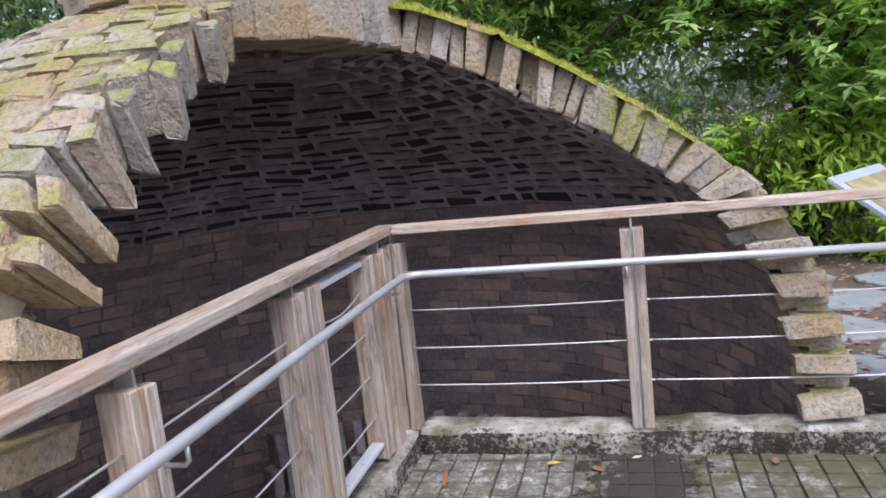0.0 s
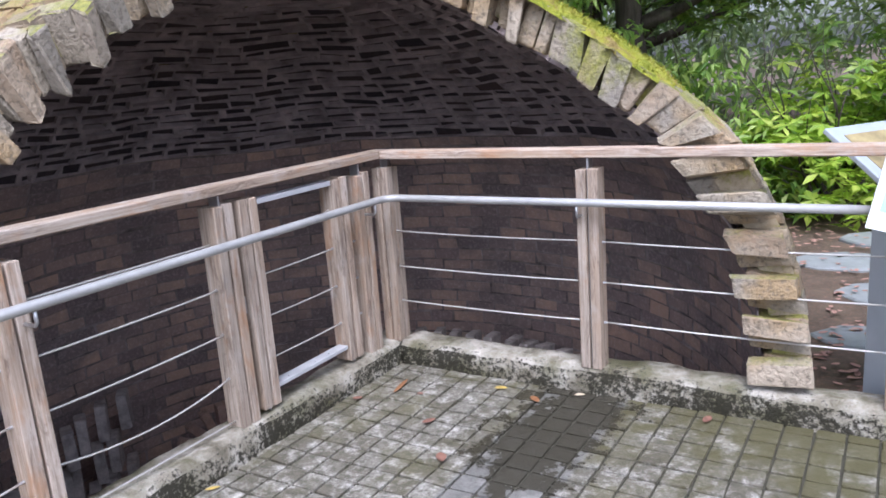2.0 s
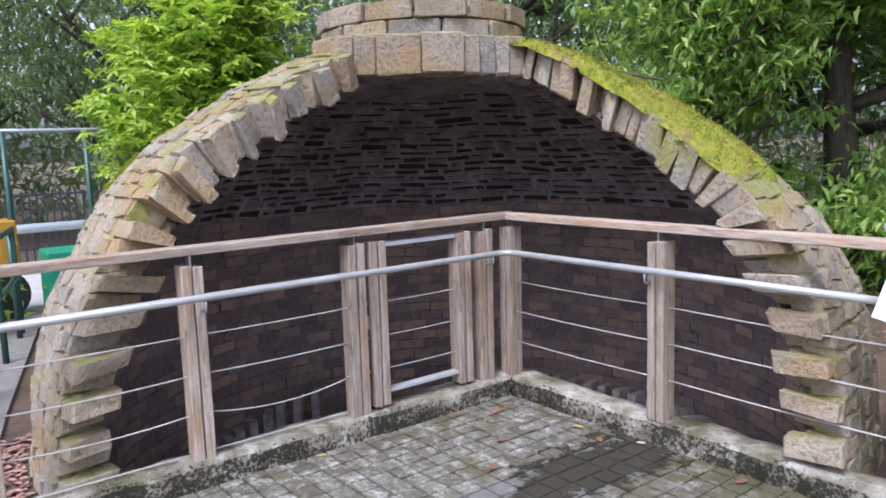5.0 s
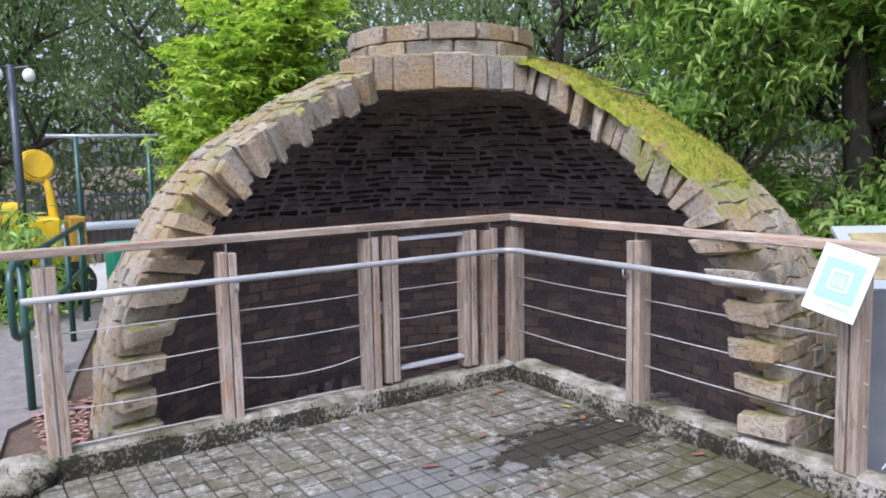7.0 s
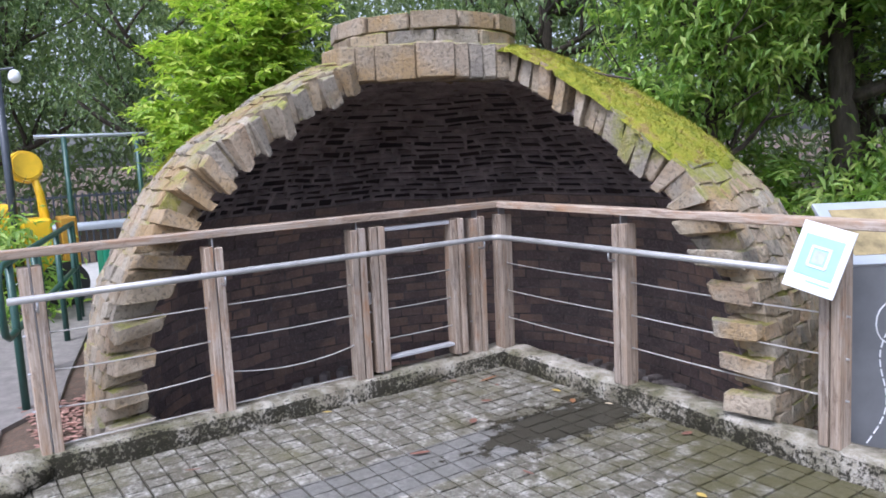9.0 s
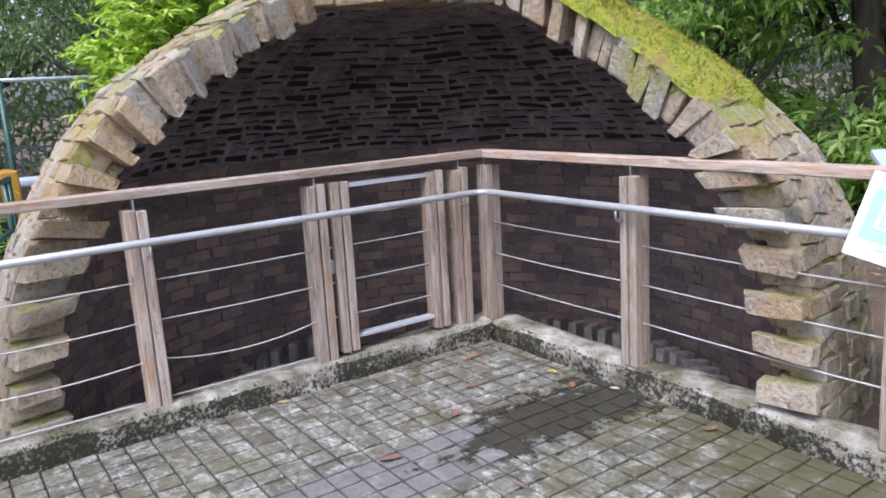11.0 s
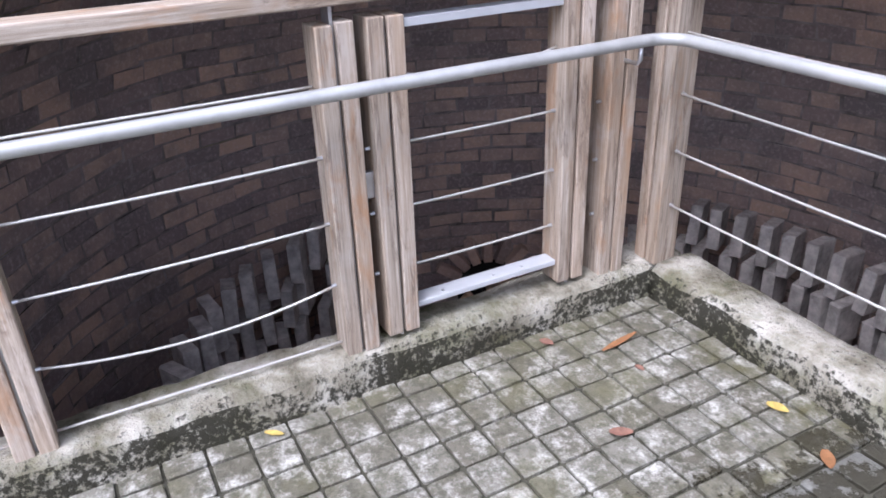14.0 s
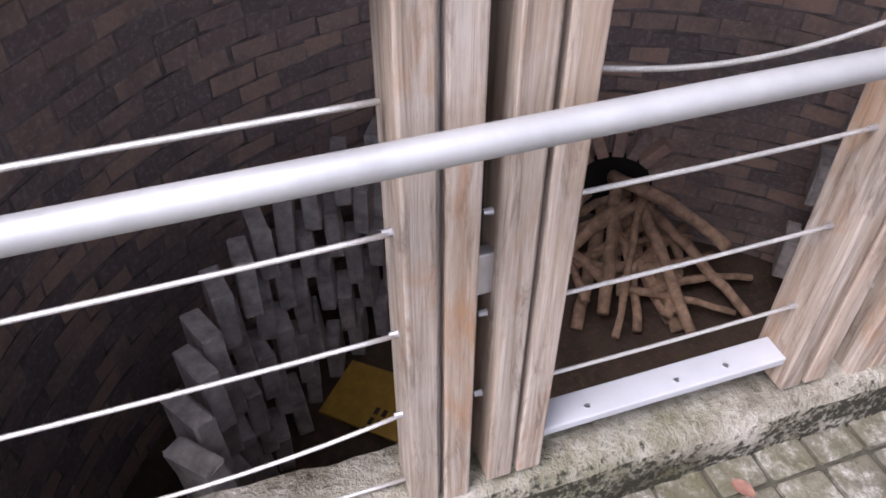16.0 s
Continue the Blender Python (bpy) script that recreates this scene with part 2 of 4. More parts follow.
def bark_mat():
    m, nt, b = _mat("bark")
    p = _pos(nt)
    n = _noise(nt, 1.0, 6, 0.7, _stretch(nt, p, 22, 22, 5))
    nt.links.new(_ramp(nt, n, [(0.3, (0.03, 0.024, 0.018)), (0.7, (0.11, 0.09, 0.07))]), b.inputs["Base Color"])
    b.inputs["Roughness"].default_value = 0.9
    _bump(nt, b, n, 0.8, 0.02)
    return m


def soil_mat():
    m, nt, b = _mat("soil with leaf litter")
    p = _pos(nt)
    n1 = _noise(nt, 3, 6, 0.7, p)
    n2 = _noise(nt, 30, 5, 0.75, p)
    c = _ramp(nt, n1, [(0.3, (0.05, 0.038, 0.025)), (0.6, (0.12, 0.085, 0.06)), (0.8, (0.10, 0.11, 0.04))])
    c = _mix(nt, _ramp(nt, n2, [(0.5, (0, 0, 0)), (0.7, (0.7, 0.7, 0.7))]), c, (0.22, 0.12, 0.08))
    nt.links.new(c, b.inputs["Base Color"])
    b.inputs["Roughness"].default_value = 0.95
    _bump(nt, b, n2, 0.6, 0.02)
    return m


STONE = kiln_stone()
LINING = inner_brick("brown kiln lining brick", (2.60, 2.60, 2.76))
# same brick with a much darker, bluish gain for the upper vault courses
LINING_UPPER = inner_brick("dark bluish upper lining brick", (0.36, 0.38, 0.50))
MORTAR = mossy_mortar()
SOOT_MORTAR = plain("sooty mortar", (0.41, 0.35, 0.335), 0.95, 0, 0.45, 5, 0.5)
JOINT_DARK = plain("dark washed-out joint", (0.29, 0.245, 0.228), 0.95, 0, 0.55, 7, 0.5)
WOOD = weathered_wood()
CURB = mouldy_concrete()
PAVE = paving()
JOINT = plain("mossy joint sand", (0.055, 0.052, 0.036), 0.95, 0, 0.4, 30, 0.4)
TUBE = plain("galvanised tube", (0.42, 0.42, 0.41), 0.42, 0.35, 0.16, 7, 0.05)
STEEL = plain("stainless steel", (0.58, 0.58, 0.60), 0.35, 0.85, 0.1, 30, 0.05)
CABLE = plain("wire rope", (0.60, 0.58, 0.55), 0.5, 0.6, 0.2, 300, 0.3)
WHITE_STEEL = plain("white painted steel", (0.47, 0.475, 0.49), 0.45, 0.1, 0.06, 9, 0.1)
STACK = plain("grey fired brick", (0.42, 0.385, 0.36), 0.9, 0, 0.4, 14, 0.5)
SOIL = soil_mat()
BARK = bark_mat()
LEAF_BRIGHT = leaf_mat("bright leaf", (0.20, 0.34, 0.035), (0.40, 0.54, 0.075), (0.58, 0.66, 0.14), 0.5)
LEAF_MID = leaf_mat("green leaf", (0.18, 0.31, 0.08), (0.34, 0.50, 0.13), (0.55, 0.65, 0.22), 0.55)
LEAF_DARK = leaf_mat("dark leaf", (0.10, 0.16, 0.075), (0.18, 0.26, 0.125), (0.30, 0.38, 0.19), 0.45)
# distance haze is mixed into this paler, greyer leaf colour
LEAF_HAZED = leaf_mat("haze-tinted grey-green far leaf", (0.14, 0.19, 0.12), (0.24, 0.30, 0.19), (0.38, 0.44, 0.30), 0.5)


# ---- mesh helpers ----
def part(name, bm, material, parent=None, label="", smooth=False):
    me = bpy.data.meshes.new(name)
    bm.to_mesh(me)
    bm.free()
    me.materials.append(material)
    if smooth:
        me.polygons.foreach_set("use_smooth", [True] * len(me.polygons))
    ob = new(name, me)
    ob.parent = parent
    if label:
        ob["label"] = label
    return ob


def raw(name, verts, faces, material, parent=None, smooth=False):
    me = bpy.data.meshes.new(name)
    me.from_pydata(verts, [], faces)
    me.materials.append(material)
    if smooth:
        me.polygons.foreach_set("use_smooth", [True] * len(me.polygons))
    me.update()
    ob = new(name, me)
    ob.parent = parent
    return ob


def thing(name, label, category, group="", kind="", at=(0, 0, 0)):
    ob = new(name)
    ob.location = at
    ob.empty_display_size = 0.1
    return tagged(ob, label, category, group, kind)


def add_box(bm, x0, x1, y0, y1, z0, z1, bevel=0.0, m=None):
    r = bmesh.ops.create_cube(bm, size=1.0)
    vs = r["verts"]
    for v in vs:
        v.co = Vector((x0 + (v.co.x + 0.5) * (x1 - x0), y0 + (v.co.y + 0.5) * (y1 - y0), z0 + (v.co.z + 0.5) * (z1 - z0)))
    if bevel:
        es = list({e for v in vs for e in v.link_edges})
        r = bmesh.ops.bevel(bm, geom=es, offset=bevel, segments=2, affect="EDGES", profile=0.5)
        vs = list({v for f in r["faces"] for v in f.verts} | {v for v in vs if v.is_valid})
    if m is not None:
        bmesh.ops.transform(bm, matrix=m, verts=[v for v in vs if v.is_valid])


def box(x0, x1, y0, y1, z0, z1, bevel=0.0, m=None):
    bm = bmesh.new()
    add_box(bm, x0, x1, y0, y1, z0, z1, bevel, m)
    return bm


def add_tube(bm, pts, radii, seg=10, caps=True):
    """A tube along points."""
    pts = [Vector(p) for p in pts]
    if not isinstance(radii, (list, tuple)):
        radii = [radii] * len(pts)
    rings = []
    ref = None
    for i, p in enumerate(pts):
        d = (pts[min(i + 1, len(pts) - 1)] - pts[max(i - 1, 0)]).normalized()
        if ref is None:
            ref = d.cross(Vector((0, 0, 1)))
            if ref.length < 0.1:
                ref = d.cross(Vector((1, 0, 0)))
        u = (ref - d * ref.dot(d)).normalized()
        ref = u
        w = d.cross(u)
        rings.append([bm.verts.new(p + (u * math.cos(a) + w * math.sin(a)) * radii[i]) for a in [2 * math.pi * k / seg for k in range(seg)]])
    for a, b in zip(rings, rings[1:]):
        for k in range(seg):
            bm.faces.new((a[k], a[(k + 1) % seg], b[(k + 1) % seg], b[k]))
    if caps:
        bm.faces.new(rings[0][::-1])
        bm.faces.new(rings[-1])


def tube(pts, radii, seg=10):
    bm = bmesh.new()
    add_tube(bm, pts, radii, seg)
    return bm


# a chamfered unit block: 24 corners, 26 faces
_BV, _BF = [], []


def _block_template():
    bm = bmesh.new()
    bmesh.ops.create_cube(bm, size=2.0)
    bmesh.ops.bevel(bm, geom=bm.edges[:], offset=0.10, segments=1, affect="EDGES")
    bm.verts.ensure_lookup_table()
    bm.verts.index_update()
    for v in bm.verts:
        _BV.append(tuple(v.co))
    for f in bm.faces:
        _BF.append([v.index for v in f.verts])
    bm.free()


_block_template()

# ---- the kiln ----
CX, CY = -1.78, 3.53            # the dome's axis
CUT_X, CUT_Y = -1.50, 3.68      # the two faces where a quarter is cut away
# inner radius, inner height, outer radius, outer height along the wall
PROFILE = [(2.43, -0.12, 2.64, -0.12), (2.38, 0.45, 2.58, 0.45), (2.29, 0.80, 2.50, 0.80), (2.06, 1.15, 2.30, 1.18), (1.93, 1.28, 2.13, 1.42),
           (1.74, 1.47, 1.86, 1.68), (1.51, 1.66, 1.58, 1.87), (1.18, 1.87, 1.24, 2.07), (0.84, 2.04, 0.88, 2.23), (0.42, 2.10, 0.46, 2.30), (0.12, 2.11, 0.12, 2.31)]
_cum = [0.0]
for _a, _b in zip(PROFILE, PROFILE[1:]):
    _cum.append(_cum[-1] + 0.5 * (math.dist(_a[:2], _b[:2]) + math.dist(_a[2:], _b[2:])))
TOTAL = _cum[-1]


def wall_at(s, d):
    """Radius and height at arc length s, depth d (0 inner face, 1 outer face)."""
    s = min(max(s, 0), TOTAL)
    i = min(max(k for k in range(len(_cum)) if _cum[k] <= s + 1e-9), len(_cum) - 2)
    u = (s - _cum[i]) / (_cum[i + 1] - _cum[i])
    a, b = PROFILE[i], PROFILE[i + 1]
    ri, zi, ro, zo = [a[k] + (b[k] - a[k]) * u for k in range(4)]
    return ri + (ro - ri) * d, zi + (zo - zi) * d


def lean(z):
    """The dome's crown stands off the pit's axis."""
    u = min(1.0, max(0.0, (z - 1.1) / 0.65))
    return -0.16 * u * u * (3 - 2 * u)


def span(r, z):
    """First and last angle of a ring of that radius and height, outside the cut quarter."""
    foot = 0.08 * min(1.0, max(0.0, (1.2 - z) / 0.25))      # the lower courses step forward
    return math.asin(min(0.99, (CUT_Y - CY) / r)), 2 * math.pi - math.acos(min(0.99, (CUT_X + foot - CX - lean(z)) / r))


def kiln_brick(a0, a1, s0, s1, rng, d0=0.0, d1=1.0):
    vs = []
    am, sm = (a0 + a1) / 2, (s0 + s1) / 2
    tilt, skew = rng.uniform(-0.016, 0.016), rng.uniform(-0.013, 0.013)
    for x, y, z in _BV:
        a = am + (a1 - a0) / 2 * x
        d = d0 + (d1 - d0) * (y + 1) / 2
        s = sm + (s1 - s0) / 2 * z + tilt * x + skew * y
        r, h = wall_at(s, d)
        j = rng.uniform(-0.009, 0.009)
        q = Vector((x * 1.3 + am * 40, y * 1.3, z * 1.3 + sm * 40))
        a += 0.024 / r * noise.noise(q)
        vs.append((CX + lean(h) + (r + j) * math.cos(a), CY + (r + j) * math.sin(a), h + 0.017 * noise.noise(q + Vector((9, 0, 0)))))
    return vs


kiln = thing("brick_kiln", "ruined domed brick kiln with a quarter cut away and mossy top", "kiln", at=(0, 0, 0))
rng = random.Random(4)
n_low_c, n_high_c = round(_cum[3] / 0.100), round((TOTAL - _cum[3]) / 0.086)
n_courses = n_low_c + n_high_c
marks = [_cum[3] * c / n_low_c for c in range(n_low_c)] + [_cum[3] + (TOTAL - _cum[3]) * (c + (rng.uniform(-0.2, 0.2) if 0 < c < n_high_c else 0)) / n_high_c for c in range(n_high_c + 1)]
edge_bricks, far_v, far_f = [], [], []
for c in range(n_courses):
    s0, s1 = marks[c] + 0.004, marks[c + 1] - 0.004
    rm, zm = wall_at((s0 + s1) / 2, 0.5)
    a0, a1 = span(rm, zm)
    low = c < n_low_c + 1
    tooth = 0.065 if low else 0.0
    loose = 0.025 if low else 0.06
    a0 -= ((tooth if c % 2 else -tooth) * 0.9 + rng.uniform(-loose, loose * 0.6)) / rm
    if not low and rm > 0.9:
        a1 += (0.055 if c % 2 else -0.075) / rm
        a0 -= (0.02 if c % 2 else -0.02) / rm
    a1 += ((-tooth if c % 2 else tooth) + rng.uniform(-loose, loose * 0.6)) / rm
    n = max(6, round((a1 - a0) * rm / 0.155))
    cuts = [a0]
    step = (a1 - a0) / n
    for k in range(1, n):
        cuts.append(a0 + step * (k - (0.5 if c % 2 and 0 < k < n else 0.0)) + rng.uniform(-0.1, 0.1) * step)
    if c % 2:
        cuts.append(a1 - step * 0.5)
    cuts.append(a1)
    gap = 0.006 / rm
    for k, (b0, b1) in enumerate(zip(cuts, cuts[1:])):
        last = len(cuts) - 2
        proud = rng.uniform(-0.04, 0.04)
        bx, by = CX + lean(zm) + rm * math.cos((b0 + b1) / 2), CY + rm * math.sin((b0 + b1) / 2)
        if rm < 0.95 and bx > -1.60 and 2.55 < by < 3.60:
            continue            # the lintel stones stand here
        vs = kiln_brick(b0 + gap, b1 - gap, s0, s1, rng, rng.uniform(-0.28, 0.02) if low and k in (0, last) else rng.uniform(-0.05, 0.12) if k in (0, last) else (0.05 if k in (1, last - 1) else 0.35), 1.0 + proud)
        if k < 3 or k > last - 3:
            edge_bricks.append(vs)
        else:
            o = len(far_v)
            far_v += vs
            far_f += [[i + o for i in f] for f in _BF]
# lintel stones over the corner of the cut
y = 2.60
for k, w in enumerate((0.09, 0.115, 0.245, 0.25, 0.10, 0.085, 0.09, 0.10)):
    vs = []
    fr = 0.03 * (k in (2, 3)) + rng.uniform(-0.012, 0.012)
    for x, yy, z in _BV:
        vs.append((-1.55 + 0.155 * x + fr * (x + 1) / 2 + 0.40 * (y + w / 2 * (1 + yy) - 3.02) + rng.uniform(-.005, .005), y + w / 2 + yy * (w / 2 - 0.004) + rng.uniform(-.004, .004),
                   2.195 + z * 0.118 - 0.05 * abs(y - 3.1) + rng.uniform(-.006, .006)))
    edge_bricks.append(vs)
    y += w
shell = raw("outer_bricks", far_v, far_f, STONE, kiln)
shell["kind"] = "stuff"

# mortar core between the bricks
cv, cf = [], []
NA = 72
for i in range(n_courses + 1):
    s = TOTAL * i / n_courses
    rm, zm = wall_at(s, 0.5)
    a0, a1 = span(rm, zm)
    a0, a1 = a0 + 0.085 / rm, a1 - 0.10 / rm
    for k in range(NA + 1):
        a = a0 + (a1 - a0) * k / NA
        for d in (0.25, 0.93):
            r, h = wall_at(s, d)
            cv.append((CX + lean(h) + r * math.cos(a), CY + r * math.sin(a), h))
W = 2 * (NA + 1)
for i in range(n_courses):
    for k in range(NA):
        q = i * W + 2 * k
        cf.append((q + 1, q + 3, q + W + 3, q + W + 1))
        cf.append((q, q + W, q + W + 2, q + 2))
    for q in (i * W, i * W + 2 * NA):
        cf.append((q, q + 1, q + W + 1, q + W))
raw("mortar_core", cv, cf, MORTAR, kiln)

# lining: courses of dark bricks set back in the mortar, down to the pit's floor
PIT = -1.95
lv, lf = [], []
uv, uf = [], []
upv, upf, dnv, dnf = [], [], [], []


def lining_at(s):
    """Inner face; s below zero runs down the pit wall."""
    if s < 0:
        return 2.42, -0.12 + s
    return wall_at(s, 0.0)


LC = 0.098
n_low, n_up = int((-0.12 - PIT) / LC) + 1, int(TOTAL / LC)
for c in range(-n_low, n_up):
    s0, s1 = c * LC, (c + 1) * LC
    (r0, z0), (r1, z1) = lining_at(s0), lining_at(s1)
    rm = (r0 + r1) / 2
    if c < 0:
        a0, a1, closed = 0.0, 2 * math.pi, True
    else:
        a0, a1 = span(rm + 0.02, (z0 + z1) / 2)
        a0, a1 = a0 + 0.07 / rm, a1 - 0.11 / rm
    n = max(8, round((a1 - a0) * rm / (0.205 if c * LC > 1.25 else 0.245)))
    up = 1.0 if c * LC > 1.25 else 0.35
    nx, nz = (z1 - z0), -(r1 - r0)
    ln = math.hypot(nx, nz)
    nx, nz = nx / ln, nz / ln
    loose_l = 0.34 if up == 1.0 else 0.12
    edges = [(k + 0.5 * (c % 2) + rng.uniform(-loose_l, loose_l)) / n for k in range(n)]
    if c < 0:
        edges.append(edges[0] + 1.0)
    else:
        edges = [0.0] + [e for e in edges[1:] if 0.012 < e < 0.988] + [1.0]
    for f0, f1 in zip(edges, edges[1:]):
        q0, q1 = a0 + (a1 - a0) * f0, a0 + (a1 - a0) * f1
        g = rng.uniform(0.007, 0.022) if up == 1.0 else 0.006 + 0.004 * rng.random()
        ga, gs = g / rm, min(0.4, (g * 0.9) / LC)
        dep = rng.uniform(0.008, 0.050) if up == 1.0 else rng.uniform(-0.010, 0.006)

        def at(a, u, off):
            r, z = r0 + (r1 - r0) * u + nx * off, z0 + (z1 - z0) * u + nz * off
            q = Vector((a * 2.6, z * 1.7, 0.0))
            r += 0.016 * noise.noise(q)
            z += 0.022 * noise.noise(q + Vector((0, 0, 7))) + 0.008 * noise.noise(q * 4)
            return (CX + lean(z) + r * math.cos(a), CY + r * math.sin(a), z)
        mv, mf = (upv, upf) if up == 1.0 else (dnv, dnf)
        o = len(mv)
        j = [rng.uniform(-0.9, 0.9) * ga for _ in range(4)]
        js = [rng.uniform(-0.19, 0.19) * (1.0 if up == 1.0 else 0.4) for _ in range(4)]
        inner = [(q0 + ga + j[0], gs + js[0]), (q1 - ga + j[1], gs + js[1]), (q1 - ga + j[2], 1 - gs + js[2]), (q0 + ga + j[3], 1 - gs + js[3])]
        mv += [at(q0, 0, 0), at(q1, 0, 0), at(q1, 1, 0), at(q0, 1, 0)] + [at(a, u, 0) for a, u in inner] + [at(a, u, dep) for a, u in inner]
        for e in range(4):
            e2 = (e + 1) % 4
            mf.append((o + e, o + e2, o + 4 + e2, o + 4 + e))
            mf.append((o + 4 + e, o + 4 + e2, o + 8 + e2, o + 8 + e))
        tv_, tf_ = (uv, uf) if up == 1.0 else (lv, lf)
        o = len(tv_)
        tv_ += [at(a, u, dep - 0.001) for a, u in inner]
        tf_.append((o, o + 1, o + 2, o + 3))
for _v, _f, _m in ((upv, upf, SOOT_MORTAR), (dnv, dnf, JOINT_DARK)):
    ob = raw("lining_mortar", _v, _f, _m, kiln)
    ob["kind"] = "stuff"
for _v, _f, _m in ((lv, lf, LINING), (uv, uf, LINING_UPPER)):
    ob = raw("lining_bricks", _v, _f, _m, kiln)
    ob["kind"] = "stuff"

# low stack on top
ring_v, ring_f = [], []
for c in range(2):
    z0, z1 = 2.30 + c * 0.115, 2.405 + c * 0.115 + (0.008 if c else 0)
    n = 13
    for k in range(n):
        a0, a1 = 2 * math.pi * (k + 0.5 * c) / n + 0.012, 2 * math.pi * (k + 1 + 0.5 * c) / n - 0.012
        ro = 0.69 + rng.uniform(-0.025, 0.025) + 0.02 * c
        ri = 0.42
        vs = []
        for x, y, z in _BV:
            a = (a0 + a1) / 2 + (a1 - a0) / 2 * x
            r = (ri + ro) / 2 + (ro - ri) / 2 * y
            vs.append((-2.02 + r * math.cos(a) + rng.uniform(-.005, .005), 3.56 + r * math.sin(a), (z0 + z1) / 2 + (z1 - z0) / 2 * z + rng.uniform(-.006, .006)))
        raw("chimney_stone", vs, _BF, STONE, kiln)
bm = bmesh.new()
bmesh.ops.create_cone(bm, cap_ends=True, segments=32, radius1=0.66, radius2=0.64, depth=0.30, matrix=Matrix.Translation((-2.02, 3.56, 2.31)))
part("chimney_core", bm, MORTAR, kiln)

# ---- ground and paving ----
def sheet(name, pts, z, material, thick=0.3):
    bm = bmesh.new()
    vs = [bm.verts.new((x, y, z)) for x, y in pts]
    f = bm.faces.new(vs)
    r = bmesh.ops.extrude_face_region(bm, geom=[f])
    for v in r["geom"]:
        if isinstance(v, bmesh.types.BMVert):
            v.co.z -= thick
    bmesh.ops.recalc_face_normals(bm, faces=bm.faces[:])
    return part(name, bm, material)


# ground: one sheet with the kiln's pit left open
gv, gf = [], []
NG = 96
for k in range(NG):
    a = 2 * math.pi * k / NG
    for r in (2.50, 3.2, 5.0, 9.0, 20.0, 60.0, 400.0):
        gv.append((CX + r * math.cos(a), CY + r * math.sin(a), -0.03 if r < 4 else -0.05))
for k in range(NG):
    for j in range(6):
        q, w = k * 7 + j, ((k + 1) % NG) * 7 + j
        gf.append((q, q + 1, w + 1, w))
ground = tagged(raw("ground", gv, gf, SOIL), "brown soil with fallen leaves round the kiln", "ground", kind="structure")
bm = bmesh.new()
bmesh.ops.create_circle(bm, cap_ends=True, segments=64, radius=2.45, matrix=Matrix.Translation((CX, CY, PIT)))
tagged(part("pit_floor", bm, SOIL), "dark earthen floor of the kiln pit", "floor", kind="structure")

deck = tagged(sheet("paving_bed", [(-1.30, 0.45), (-1.30, 3.66), (4.2, 3.66), (4.2, -3.0), (-1.0, -3.0)], -0.012, JOINT, 0.3), "dark mossy joints under the paving", "paving", kind="structure")

# kerb in two arms under the railings
def kerb(name, p0, p1, width, label):
    """A rough concrete upstand from p0 to p1; width to its far side."""
    d = Vector((p1[0] - p0[0], p1[1] - p0[1]))
    L = d.length
    d.normalize()
    nrm = Vector((-d.y, d.x))
    n = int(L / 0.05)
    prof = [(0.0, -0.05), (0.004, 0.05), (0.012, 0.108), (0.03, 0.128), (width * 0.5, 0.133), (width - 0.02, 0.128), (width, 0.10), (width, -1.7)]
    vs, fs = [], []
    for i in range(n + 1):
        for k, (o, z) in enumerate(prof):
            t = L * i / n
            w = noise.noise(Vector((t * 5 + p0[0], k * 0.7, p0[1]))) * 0.012 + noise.noise(Vector((t * 17, k * 1.7, 3 + p0[1]))) * 0.006
            q = Vector(p0) + d * t + nrm * (o + w)
            vs.append((q.x, q.y, z + (w * 0.8 if 1 <= k <= 6 else 0)))
    K = len(prof)
    for i in range(n):
        for k in range(K - 1):
            q = i * K + k
            fs.append((q, q + K, q + K + 1, q + 1))
    fs.append(list(range(K)))
    fs.append(list(range(n * K, n * K + K))[::-1])
    return tagged(raw(name, vs, fs, CURB, None, True), label, "kerb", kind="structure")


kerb("kerb_west", (-1.265, 0.50), (-1.265, 3.78), 0.20, "rough concrete kerb with black mould below the railing")
kerb("kerb_north", (-1.265, 3.61), (4.2, 3.61), 0.20, "rough pale concrete kerb with black mould stains")

# ---- railings ----
FX, FY = -1.355, 3.705


def post(parent, x, y, along, z0=0.125, z1=1.11, gap=0.010, w=0.048, depth=0.10, bar_top=1.165, order=1):
    """Two upright planks with a flat steel bar between them; along is the railing's direction ('x' or 'y')."""
    bar = part("post_bar", box(-0.005, 0.005, -0.028, 0.028, z0 - 0.02, bar_top, 0.001), STEEL, parent, "flat steel bar")
    for s in (-1, 1):
        a, b = sorted((s * gap / 2, s * (gap / 2 + w)))
        top = z1 + rng.uniform(-0.012, 0.012)
        bm = box(a, b, -depth / 2, depth / 2, z0, top, 0.004)
        part("plank", bm, WOOD, bar)
    for z in (0.355, 0.555, 0.755):
        for s in (-1, 1):
            x1 = s * (gap / 2 + w)
            bm = tube([(x1, 0, z), (x1 + s * 0.014, 0, z)], [0.0065, 0.005], 8)
            part("bolt", bm, STEEL, bar)
    bar.matrix_basis = pose(x, y, 0, rng.uniform(-0.5, 0.5), rng.uniform(-0.5, 0.5), 90 if along == "y" else 0)
    return bar


def cable(parent, p, q, sag=0.0, r=0.0042):
    pts = []
    for i in range(13):
        u = i / 12
        pts.append((p[0] + (q[0] - p[0]) * u, p[1] + (q[1] - p[1]) * u, p[2] + (q[2] - p[2]) * u - sag * 4 * u * (1 - u)))
    part("cable", tube(pts, r, 6), CABLE, parent, smooth=True)


